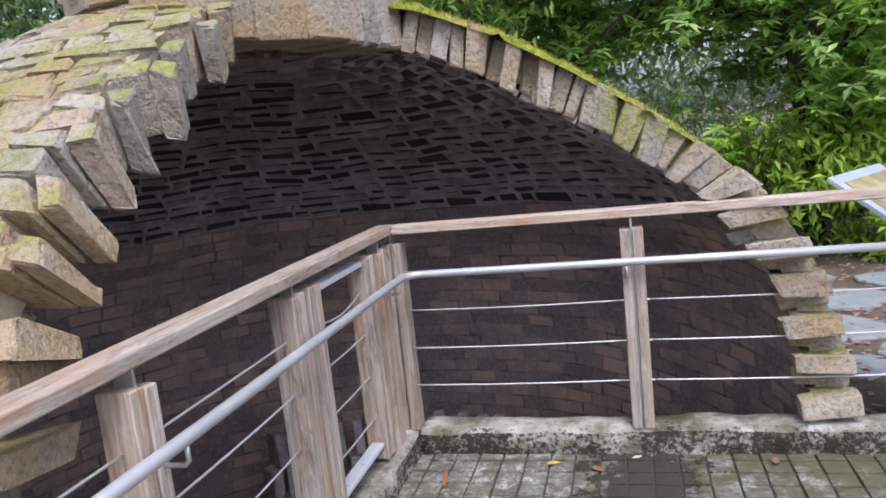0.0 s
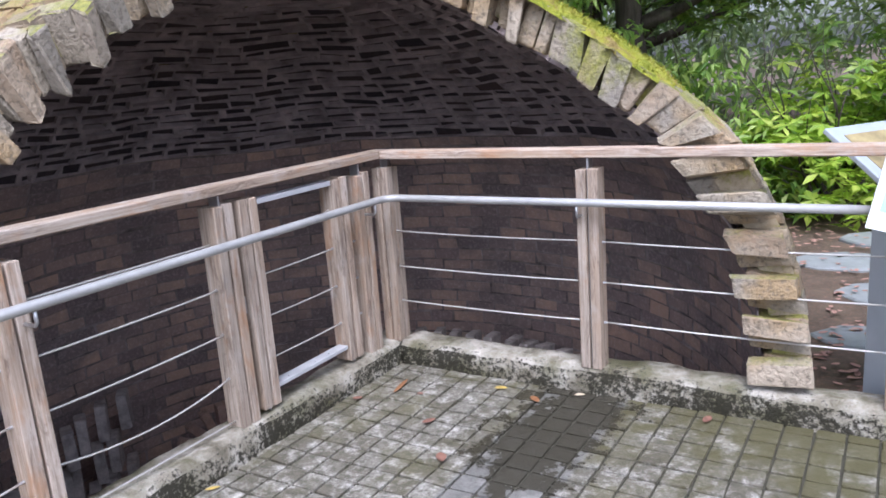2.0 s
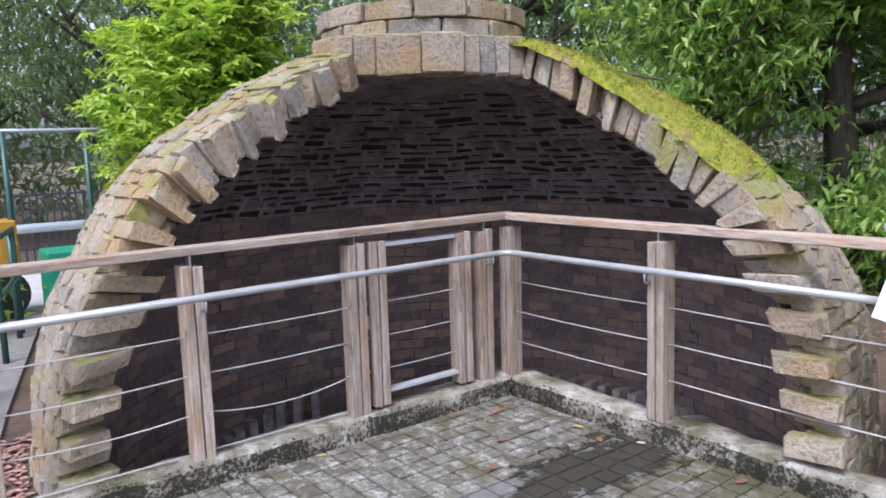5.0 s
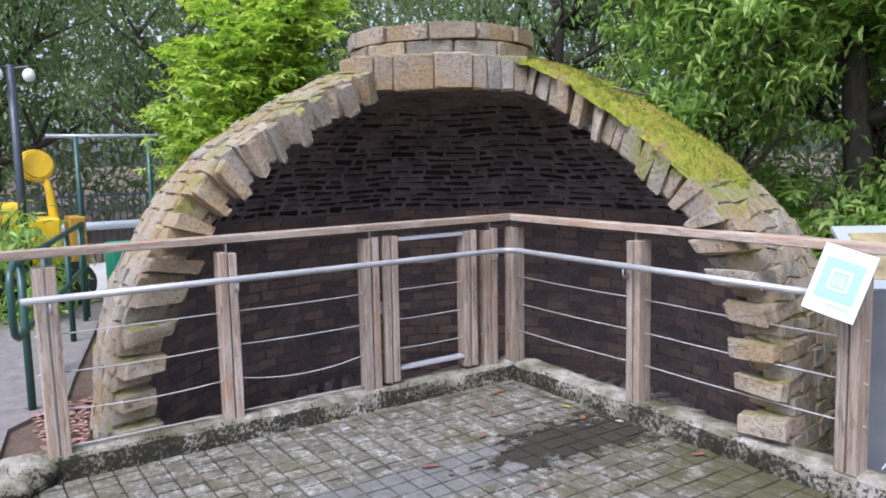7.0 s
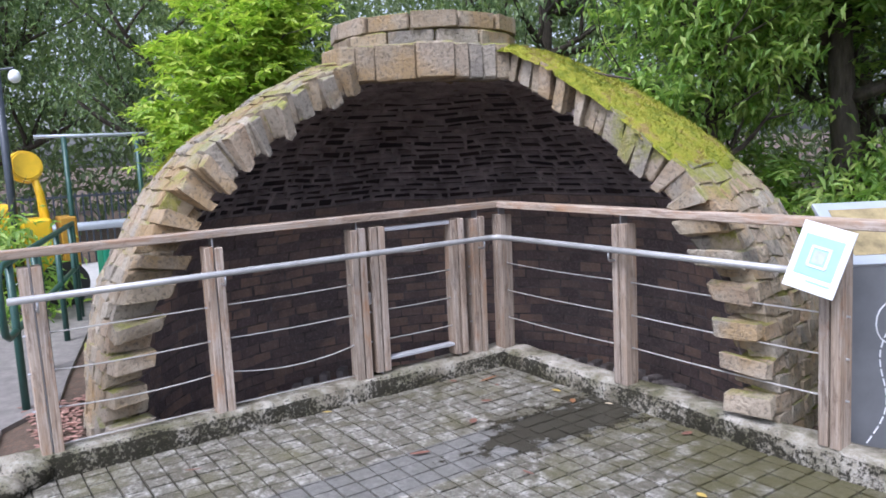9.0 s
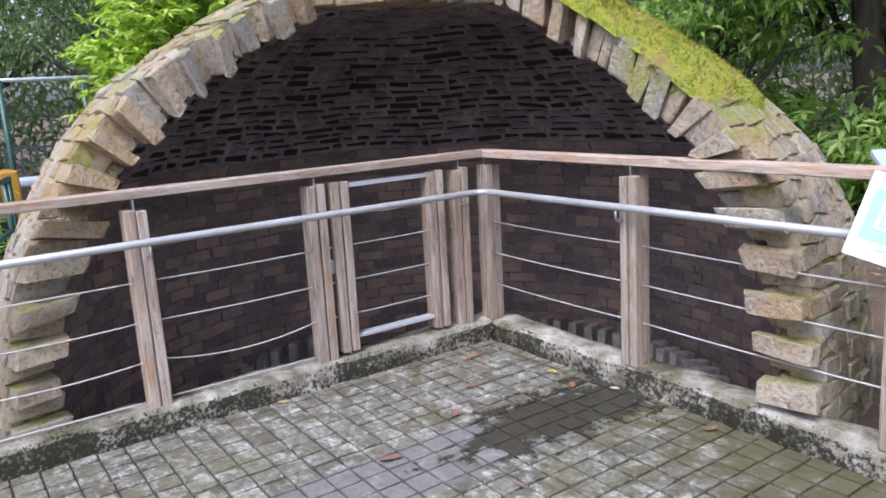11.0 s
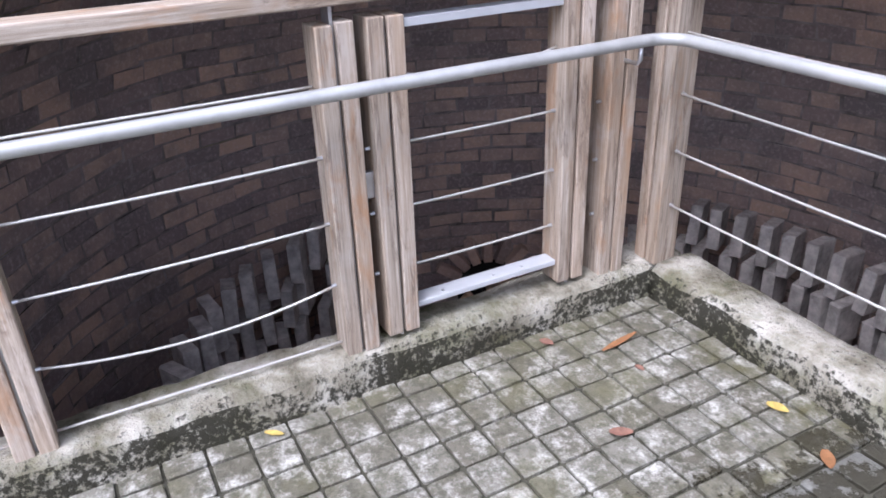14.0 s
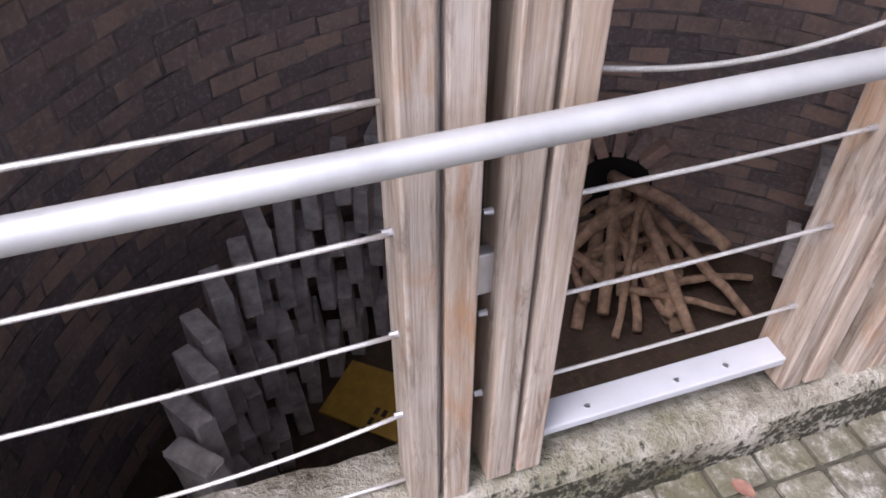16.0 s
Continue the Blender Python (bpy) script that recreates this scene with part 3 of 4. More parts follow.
west = thing("cable_railing", "weathered timber and wire rope railing on a concrete kerb", "railing", "railings round the platform", at=(0, 0, 0))
for y in (0.66, 1.58, 2.50, 3.455):
    post(west, FX, y, "y")
for k, z in enumerate((0.155, 0.355, 0.555, 0.755, 0.955)):
    for y0, y1 in ((0.715, 1.525), (1.635, 2.447)):
        cable(west, (FX, y0, z), (FX, y1, z), (0.0, 0.045, 0.006, 0.004, 0.0)[k] if y0 > 1 else (0.0, 0.02, 0.01, 0.0, 0)[k])
north = thing("cable_railing", "weathered timber and wire rope railing meeting another at a corner", "railing", "railings round the platform", at=(0, 0, 0))
for x in (-1.32, -0.14, 1.15):
    post(north, x, FY - 0.03, "x")
for z in (0.355, 0.555, 0.755, 0.955):
    for x0, x1 in ((-1.267, -0.193), (-0.087, 1.097)):
        cable(north, (x0, FY - 0.03, z), (x1, FY - 0.03, z), 0.006)


def rail_beam(name, p, q, parent):
    d = Vector(q) - Vector(p)
    L = d.length
    bm = bmesh.new()
    add_box(bm, -0.05, 0.05, -0.022, 0.022, 0, L, 0.006)
    ob = part(name, bm, WOOD, parent)
    zax = d.normalized()
    yax = Vector((0, 0, 1))
    xax = yax.cross(zax)
    m = Matrix((xax, yax, zax)).transposed().to_4x4()
    m.translation = p
    ob.matrix_basis = m
    return ob


rail_beam("top_rail", (FX, 0.30, 1.180), (FX, 3.72, 1.180), west)
rail_beam("top_rail", (FX + 0.052, FY - 0.03, 1.179), (1.75, FY - 0.03, 1.179), north)

hand = thing("handrail", "bent galvanised steel tube handrail fixed inside the railing", "handrail", at=(0, 0, 0))
HX, HY, HZ, BR = FX + 0.12, FY - 0.135, 0.960, 0.09
pts = [(HX, 0.53, HZ), (HX, 1.5, HZ), (HX, HY - BR, HZ)]
for i in range(1, 9):
    a = math.pi - (math.pi / 2) * i / 8
    pts.append((HX + BR + BR * math.cos(a), HY - BR + BR * math.sin(a), HZ))
pts += [(0.0, HY, HZ), (1.06, HY, HZ)]
part("rail_tube", tube(pts, 0.019, 16), TUBE, hand, smooth=True)
for x, y, dx, dy in ((HX, 0.66, -1, 0), (HX, 1.61, -1, 0), (HX, 3.455, -1, 0), (-0.17, HY, 0, 1), (1.04, HY, 0, 1)):
    part("bracket", tube([(x, y, HZ - 0.012), (x, y, HZ - 0.058), (x + dx * 0.012, y + dy * 0.012, HZ - 0.07), (x + dx * 0.085, y + dy * 0.085, HZ - 0.07)], 0.007, 8), STEEL, hand, smooth=True)

gate = thing("gate", "narrow weathered timber gate with wire ropes and white sill", "gate", at=(0, 0, 0))
for y in (2.64, 3.28):
    post(gate, FX, y, "y", 0.15, 1.115, bar_top=1.10)
for y in (2.80, 2.99, 3.10):
    part("screw", tube([(FX + 0.01, y, 0.234), (FX + 0.01, y, 0.238)], 0.006, 8), STEEL, gate, "dark screw head")
part("top_bar", box(FX - 0.03, FX + 0.03, 2.693, 3.227, 1.080, 1.104, 0.002), WHITE_STEEL, gate, "thin pale steel bar")
part("sill_bar", box(FX - 0.03, FX + 0.032, 2.693, 3.227, 0.215, 0.235, 0.003), WHITE_STEEL, gate, "white steel bar with screws")
for z in (0.355, 0.555, 0.755, 0.955):
    cable(gate, (FX, 2.693, z), (FX, 3.227, z), 0.036 if z > 0.9 else 0.003)
part("latch", box(FX - 0.01, FX + 0.012, 2.555, 2.60, 0.61, 0.69, 0.003), STEEL, gate, "small steel latch plate")

# ---- inside the kiln: stacked bricks, firing mouth, firewood ----
def stack_ring(a_from, a_to, r_top, levels, z_top, group, step, lean, skew):
    """Bricks stood on end in open courses along the pit wall."""
    a, first = a_from, None
    while a < a_to:
        for lv in range(levels):
            bm = bmesh.new()
            w, dpt, h = 0.076, 0.20, 0.262
            add_box(bm, -dpt / 2, dpt / 2, -w / 2, w / 2, -h / 2, h / 2, 0.009)
            for v in bm.verts:
                v.co += Vector((rng.uniform(-.004, .004), rng.uniform(-.004, .004), rng.uniform(-.004, .004)))
            r = r_top + (lean * (math.degrees(a) - 200) if lean else 0) + rng.uniform(-0.02, 0.02)
            z = z_top - h / 2 - lv * 0.27 + rng.uniform(-0.002, 0.002)
            ob = part("stacked_brick", bm, STACK, None)
            tagged(ob, "grey fired brick stood on end in the kiln stack", "brick", group)
            off = radians(step * 0.5) * (lv % 2) + radians(rng.uniform(-0.8, 0.8))
            ob.matrix_basis = pose(CX + r * math.cos(a + off), CY + r * math.sin(a + off), z, rng.uniform(-3, 3), rng.uniform(-3, 3) + (7 if lv == 0 else 0), math.degrees(a) + skew + rng.uniform(-6, 6))
        a += radians(step * rng.uniform(0.92, 1.08))


stack_ring(radians(181), radians(262), 1.90, 5, -0.55, "bricks stacked in the kiln", 6.2, -0.0052, -42)
stack_ring(radians(58), radians(126), 1.96, 5, -0.53, "bricks stacked in the kiln", 4.8, 0, 8)

# firing mouth low in the pit wall
MA = radians(155.5)
mouth = thing("firing_mouth", "low arched firing mouth of radial bricks in the pit wall", "oven mouth", at=(CX + 2.40 * math.cos(MA), CY + 2.40 * math.sin(MA), -1.56))
mouth.rotation_euler = (0, 0, MA)
for k in range(9):
    a = math.pi * (k + 0.5) / 9
    bm = box(-0.06, 0.06, -0.036, 0.036, 0.25, 0.45, 0.008, pose(-0.02, 0, 0, -90 + math.degrees(a), 0, 0))
    part("arch_brick", bm, LINING, mouth)
# no hole behind the arch: a black disc paints the shade inside it
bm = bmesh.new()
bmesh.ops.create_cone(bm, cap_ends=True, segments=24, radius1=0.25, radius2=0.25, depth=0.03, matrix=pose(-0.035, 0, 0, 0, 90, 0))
part("opening_shade_disc", bm, plain("opening shade black", (0.012, 0.011, 0.010), 0.95), mouth, "flat black disc painted as the opening's dark depth")

# firewood sliding out of the mouth onto the pit floor
LOG = plain("dry firewood", (0.46, 0.31, 0.205), 0.85, 0, 0.45, 18, 0.6)
lrng = random.Random(21)
mx, my = CX + 2.30 * math.cos(MA), CY + 2.30 * math.sin(MA)


def log(p, q, r):
    p, q = Vector(p), Vector(q)
    pts, rad = [], []
    b1 = Vector((lrng.uniform(-1, 1), lrng.uniform(-1, 1), lrng.uniform(0, 1))) * 0.045
    for i in range(9):
        u = i / 8
        pts.append(p.lerp(q, u) + b1 * math.sin(u * math.pi) + Vector((lrng.uniform(-1, 1), lrng.uniform(-1, 1), lrng.uniform(-1, 1))) * 0.008)
        rad.append(r * (1 - 0.25 * u + lrng.uniform(-.08, .08)))
    tagged(part("firewood_log", tube(pts, rad, 9), LOG, None, smooth=True), "crooked dry firewood branch heaped below the firing mouth", "firewood", "heap of firewood")


log((mx + 0.02, my - 0.03, -1.42), (-2.92, 4.60, -1.24), 0.042)
for k in range(18):
    a = MA + math.pi + radians(lrng.uniform(-70, 60))
    L = lrng.uniform(0.55, 1.1)
    lift = lrng.uniform(0.0, 0.22)
    log((mx + lrng.uniform(-0.05, 0.25), my + lrng.uniform(-0.2, 0.2), -1.72 + lift + lrng.uniform(-0.04, 0.06)),
        (mx + L * math.cos(a), my + L * math.sin(a), PIT + 0.035 + lift * lrng.uniform(0.1, 0.9)), lrng.uniform(0.027, 0.047))
for k in range(12):
    a, r0 = lrng.uniform(0, math.pi), lrng.uniform(0.35, 0.8)
    d = MA + math.pi + radians(lrng.uniform(-45, 45))
    c = Vector((mx + r0 * math.cos(d), my + r0 * math.sin(d), PIT + 0.10 + 0.16 * (1 - r0) + lrng.uniform(0, 0.1)))
    h = Vector((math.cos(a), math.sin(a), lrng.uniform(-0.2, 0.2))) * lrng.uniform(0.18, 0.34)
    log(c - h, c + h, lrng.uniform(0.022, 0.038))

board = thing("notice_board", "yellow notice board with dark marks lying in the pit", "sign", at=(-2.98, 2.68, -1.80))
board.rotation_euler = (radians(12), radians(-14), radians(40))
part("panel", box(-0.26, 0.26, -0.17, 0.17, -0.012, 0.012, 0.004), plain("faded yellow paint", (0.50, 0.30, 0.05), 0.6, 0, 0.2, 14), board)
BARK_INK = plain("dark ink", (0.03, 0.025, 0.02), 0.7)
for k in range(4):
    part("mark_bar", box(0.05 + 0.05 * (k % 2), 0.075 + 0.05 * (k % 2), -0.14 + 0.06 * (k // 2), -0.10 + 0.06 * (k // 2), 0.0125, 0.015), BARK_INK, board)

# ---- plants ----
def leaves_mesh(name, centres, size, material, parent, rg, droop=0.3, fold=0.25):
    vs, fs = [], []
    for c in centres:
        c = Vector(c)
        L = size * rg.uniform(0.6, 1.3)
        wd = L * rg.uniform(0.28, 0.42)
        az, el = rg.uniform(0, 2 * math.pi), rg.uniform(-0.9, 0.5) - droop
        d = Vector((math.cos(az) * math.cos(el), math.sin(az) * math.cos(el), math.sin(el)))
        s = d.cross(Vector((0, 0, 1))).normalized()
        s = (s + Vector((rg.uniform(-.4, .4), rg.uniform(-.4, .4), rg.uniform(-.4, .4)))).normalized()
        up = s.cross(d)
        o = len(vs)
        m = c + d * L * 0.45
        vs += [tuple(c), tuple(m + s * wd * 0.5 + up * wd * fold), tuple(c + d * L - up * L * 0.15), tuple(m - s * wd * 0.5 + up * wd * fold)]
        fs += [(o, o + 1, o + 2), (o, o + 2, o + 3)]
    ob = raw(name, vs, fs, material, parent)
    return ob


def palmate(name, centres, size, material, parent, rg):
    """Whorls of long leaflets."""
    vs, fs = [], []
    for c in centres:
        c = Vector(c)
        ax = Vector((rg.uniform(-.6, .6), rg.uniform(-.6, .6), 1)).normalized()
        u = ax.cross(Vector((1, 0.3, 0))).normalized()
        w = ax.cross(u)
        n = rg.randint(5, 8)
        ph = rg.uniform(0, 6)
        for k in range(n):
            a = ph + 2 * math.pi * k / n
            d = (u * math.cos(a) + w * math.sin(a) + ax * rg.uniform(-0.45, 0.25)).normalized()
            s = d.cross(ax).normalized()
            L = size * rg.uniform(0.75, 1.2)
            wd = L * 0.40
            o = len(vs)
            m = c + d * L * 0.5
            vs += [tuple(c), tuple(m + s * wd * 0.5 + ax * wd * 0.1), tuple(c + d * L - ax * L * 0.10), tuple(m - s * wd * 0.5 + ax * wd * 0.1)]
            fs += [(o, o + 1, o + 2), (o, o + 2, o + 3)]
    return raw(name, vs, fs, material, parent)


def limb(bm, p, d, length, r, rg, depth, tips):
    pts, rad = [Vector(p)], [r]
    d = Vector(d).normalized()
    n = 5
    for i in range(n):
        d = (d + Vector((rg.uniform(-.2, .2), rg.uniform(-.2, .2), rg.uniform(-.08, .2)))).normalized()
        pts.append(pts[-1] + d * length / n)
        rad.append(r * (1 - 0.75 * (i + 1) / n))
    add_tube(bm, pts, rad, 7 if depth == 0 else 5)
    tips += [(q, length) for q in pts[2:]]
    if depth < 2:
        for k in range(rg.randint(3, 4)):
            i = rg.randint(1, n)
            nd = (d + Vector((rg.uniform(-1, 1), rg.uniform(-1, 1), rg.uniform(-.2, .8)))).normalized()
            limb(bm, pts[i], nd, length * rg.uniform(0.5, 0.7), rad[i] * 0.7 + 0.003, rg, depth + 1, tips)


def tree(name, x, y, height, trunk_r, crown_r, crown_z0, leaf, mat, count, seed, label, category="tree", z=-0.05, whorl=False):
    rg = random.Random(seed)
    root = thing(name, label, category, at=(x, y, z))
    bm = bmesh.new()
    tips = []
    pts, rad = [Vector((0, 0, 0))], [trunk_r]
    n = 8
    d = Vector((rg.uniform(-.1, .1), rg.uniform(-.1, .1), 1))
    for i in range(n):
        d = (d + Vector((rg.uniform(-.12, .12), rg.uniform(-.12, .12), 0.1))).normalized()
        pts.append(pts[-1] + d * height * 0.8 / n)
        rad.append(trunk_r * (1 - 0.7 * (i + 1) / n))
    add_tube(bm, pts, rad, 10)
    for i in range(2, n + 1):
        if pts[i].z < crown_z0 * 0.7:
            continue
        for k in range(3):
            a = rg.uniform(0, 2 * math.pi)
            limb(bm, pts[i], (math.cos(a), math.sin(a), rg.uniform(0.0, 0.7)), crown_r * rg.uniform(0.6, 0.95), rad[i] * 0.55 + 0.004, rg, 1, tips)
    part("trunk", bm, BARK, root, smooth=True)
    zc = (crown_z0 + height) / 2
    hh = (height - crown_z0) / 2
    clumps = []
    for _ in range(max(20, count // 60)):
        if rg.random() < 0.6 and tips:
            q, ln = rg.choice(tips)
            c = Vector(q)
        else:
            v = Vector((rg.gauss(0, 1), rg.gauss(0, 1), rg.gauss(0, 1))).normalized() * rg.uniform(0.55, 1.0)
            c = Vector((v.x * crown_r, v.y * crown_r, zc + v.z * hh))
        clumps.append((c, rg.uniform(0.18, 0.42) * max(0.7, crown_r * 0.6)))
    cs = []
    for _ in range(count):
        c, s = rg.choice(clumps)
        v = Vector((rg.gauss(0, 1), rg.gauss(0, 1), rg.gauss(0, 1) * 0.6))
        cs.append(c + v * s * 0.6)
    if whorl:
        palmate("crown", cs[:len(cs) // 5], leaf, mat, root, rg)
    else:
        leaves_mesh("crown", cs, leaf, mat, root, rg)
    return root


def shrub(x, y, h, r, leaf, mat, count, seed, label, whorl=False):
    rg = random.Random(seed)
    root = thing("shrub", label, "shrub", at=(x, y, -0.05))
    bm = bmesh.new()
    tips = []
    for k in range(6):
        a = rg.uniform(0, 2 * math.pi)
        limb(bm, (rg.uniform(-.15, .15), rg.uniform(-.15, .15), 0), (math.cos(a) * 0.5, math.sin(a) * 0.5, 1), h * 0.8, 0.02, rg, 1, tips)
    part("stem", bm, BARK, root, smooth=True)
    clumps = []
    for _ in range(max(14, count // 50)):
        a, q = rg.uniform(0, 2 * math.pi), math.sqrt(rg.random())
        clumps.append(Vector((r * q * math.cos(a), r * q * math.sin(a), h * rg.uniform(0.08, 1.0) * (1 - 0.45 * q * q))))
    cs = []
    for _ in range(count):
        c = rg.choice(clumps)
        cs.append(c + Vector((rg.gauss(0, 1), rg.gauss(0, 1), rg.gauss(0, 0.7))) * 0.17)
    if whorl:
        palmate("foliage", cs[:len(cs) // 5], leaf, mat, root, rg)
    else:
        leaves_mesh("foliage", cs, leaf, mat, root, rg)


tree("tree", -5.45, 3.3, 3.5, 0.08, 0.95, 0.9, 0.115, LEAF_BRIGHT, 32000, 11, "young broadleaf tree with bright yellow-green leaf whorls", whorl=True)
tree("tree", -1.35, 8.6, 6.5, 0.19, 2.2, 2.4, 0.15, LEAF_MID, 34000, 12, "broadleaf tree with fresh green foliage behind the kiln", whorl=True)
tree("tree", 1.9, 9.2, 6.0, 0.14, 2.0, 0.8, 0.15, LEAF_MID, 32000, 13, "broadleaf tree with large fresh green leaves", whorl=True)
tree("tree", -2.6, 7.6, 4.6, 0.10, 1.3, 1.2, 0.13, LEAF_MID, 14000, 23, "slim tree with fresh green leaves behind the kiln")
tree("tree", -7.5, 9.5, 8.0, 0.22, 2.9, 0.9, 0.14, LEAF_DARK, 22000, 14, "tall dark-leaved tree in the woods")
tree("tree", -12.5, 5.5, 8.5, 0.25, 3.2, 0.6, 0.15, LEAF_DARK, 24000, 15, "tall dark-leaved tree beside the road")
tree("tree", -3.2, 12.5, 8.5, 0.25, 3.2, 1.2, 0.15, LEAF_DARK, 22000, 16, "tall dark-leaved tree in the woods")
tree("tree", 4.6, 13.0, 8.5, 0.25, 3.2, 1.0, 0.15, LEAF_DARK, 20000, 17, "tall dark-leaved tree in the woods")
tree("tree", -15.0, 1.0, 8.5, 0.25, 3.2, 0.6, 0.15, LEAF_DARK, 20000, 19, "tall dark-leaved tree beyond the road")
for k, (x, y, h) in enumerate(((-1.9, 8.3, 1.6), (-0.6, 8.4, 1.7), (0.6, 8.5, 1.7), (1.7, 8.6, 1.9), (2.9, 8.6, 1.9), (4.0, 8.9, 2.0))):
    shrub(x, y, h, 0.85, 0.15, LEAF_BRIGHT if k in (2, 3, 4) else LEAF_MID, 2600, 40 + k, "dense green shrub at the edge of the woods", k % 2 == 0)
for k, (x, y, h) in enumerate(((-6.3, 0.4, 1.4), (-7.4, 4.8, 2.0), (-6.0, 6.2, 2.0), (-4.4, 7.6, 2.2))):
    shrub(x, y, h, 0.9, 0.13, LEAF_MID, 2600, 60 + k, "dark green shrub beside the path")

# far woods: a belt of foliage all round, with pale gaps of sky high up
wrg = random.Random(77)
for belt, (dist, leaf, count, top) in enumerate(((19.0, 0.30, 42000, 9.5), (26.0, 0.5, 34000, 12.0))):
    cs = []
    for _ in range(count):
        a = radians(wrg.uniform(35, 215))
        lim = top * (0.75 + 0.25 * noise.noise(Vector((a * 6, belt * 3, 0))))
        d = dist + wrg.gauss(0, 1.0) + 1.5 * noise.noise(Vector((a * 9, belt, 5)))
        cs.append((d * math.cos(a), d * math.sin(a), lim * wrg.random() ** 0.8))
    ob = leaves_mesh("far_woods", cs, leaf, LEAF_HAZED, None, wrg)
    tagged(ob, "dense dark foliage of the woods behind everything", "woods", kind="stuff")

# ---- moss on the kiln ----
mrg = random.Random(5)


def moss_carpet(a_lo, a_hi, s_lo, s_hi, seed, cut):
    NA2, NS = 90, 60
    vs, fs, keep = [], [], {}
    for i in range(NS + 1):
        for k in range(NA2 + 1):
            s, a = s_lo + (s_hi - s_lo) * i / NS, a_lo + (a_hi - a_lo) * k / NA2
            r, z = wall_at(s, 1.0)
            r1, z1 = wall_at(s, 0.0)
            L = math.hypot(r - r1, z - z1)
            q = Vector((r * math.cos(a) * 4, r * math.sin(a) * 4, z * 4 + seed))
            edge = min(i / NS, 1 - i / NS, k / NA2, 1 - k / NA2)
            m = noise.noise(q) * 0.4 + noise.noise(q * 2.7) * 0.3 + noise.noise(q * 7) * 0.25 + min(1.0, edge * 14) * 0.9 - 0.3 - cut
            keep[(i, k)] = m > 0
            off = 0.002 + 0.030 * max(0.0, min(1.0, m * 1.3)) + 0.008 * noise.noise(q * 6)
            if not m > 0:
                off = -0.012
            vs.append((CX + lean(z) + (r + (r - r1) / L * off) * math.cos(a), CY + (r + (r - r1) / L * off) * math.sin(a), z + (z - z1) / L * off))
    W2 = NA2 + 1
    for i in range(NS):
        for k in range(NA2):
            if any(keep[c] for c in ((i, k), (i + 1, k), (i, k + 1), (i + 1, k + 1))):
                q = i * W2 + k
                fs.append((q, q + 1, q + W2 + 1, q + W2))
    # short tufts standing on the cushions
    tufts = len(fs) * 5
    for _ in range(tufts):
        f = mrg.choice(fs[:len(fs)]) if len(fs[0]) else None
        if len(f) != 4:
            continue
        u, w = mrg.random(), mrg.random()
        p = Vector(vs[f[0]]).lerp(Vector(vs[f[1]]), u).lerp(Vector(vs[f[3]]).lerp(Vector(vs[f[2]]), u), w)
        d = Vector((p.x - CX, p.y - CY, 1.6)).normalized() + Vector((mrg.uniform(-.8, .8), mrg.uniform(-.8, .8), mrg.uniform(-.3, .6)))
        d = d.normalized() * mrg.uniform(0.010, 0.026)
        t = Vector((mrg.uniform(-1, 1), mrg.uniform(-1, 1), mrg.uniform(-1, 1))).normalized() * 0.005
        o = len(vs)
        vs += [tuple(p - t), tuple(p + t), tuple(p + d)]
        fs.append((o, o + 1, o + 2))
    ob = raw("moss", vs, fs, MOSS_SOFT, kiln)
    ob["kind"] = "stuff"


def moss_soft():
    m, nt, b = _mat("moss cushion")
    p = _pos(nt)
    n1 = _math(nt, "ADD", _math(nt, "MULTIPLY", _noise(nt, 3.5, 4, 0.6, p), 0.6), _math(nt, "MULTIPLY", _noise(nt, 14, 6, 0.75, p), 0.4))
    n2 = _noise(nt, 55, 5, 0.75, p)
    c = _ramp(nt, n1, [(0.34, (0.13, 0.17, 0.010)), (0.45, (0.27, 0.31, 0.018)), (0.54, (0.40, 0.39, 0.035)), (0.62, (0.34, 0.25, 0.08))])
    c = _mix(nt, _ramp(nt, n2, [(0.3, (0.5, 0.5, 0.5)), (0.46, (0, 0, 0))]), c, (0.06, 0.075, 0.008))
    nt.links.new(c, b.inputs["Base Color"])
    b.inputs["Roughness"].default_value = 1.0
    _bump(nt, b, _math(nt, "ADD", n2, n1), 1.0, 0.03)
    return m


MOSS_SOFT = moss_soft()
moss_carpet(radians(4), radians(85), _cum[4] - 0.02, _cum[9] - 0.02, 3.0, 0.0)
moss_carpet(radians(205), radians(255), _cum[5], _cum[8], 9.0, 0.75)
moss_carpet(radians(230), radians(262), _cum[3], _cum[5], 14.0, 0.78)

twig = thing("twig", "thin dead forked twig lying on the moss", "twig", at=(-0.78, 4.0, 2.02))
part("stem", tube([(-0.12, -0.08, 0.07), (-0.04, 0.0, 0.05), (0.06, 0.06, 0.03), (0.16, 0.10, 0.0), (0.26, 0.2, -0.03)], [0.004, 0.007, 0.008, 0.01, 0.006], 6), BARK, twig)
part("fork", tube([(-0.06, 0.0, 0.05), (-0.10, 0.03, 0.11), (-0.12, 0.02, 0.16)], [0.005, 0.004, 0.002], 6), BARK, twig)

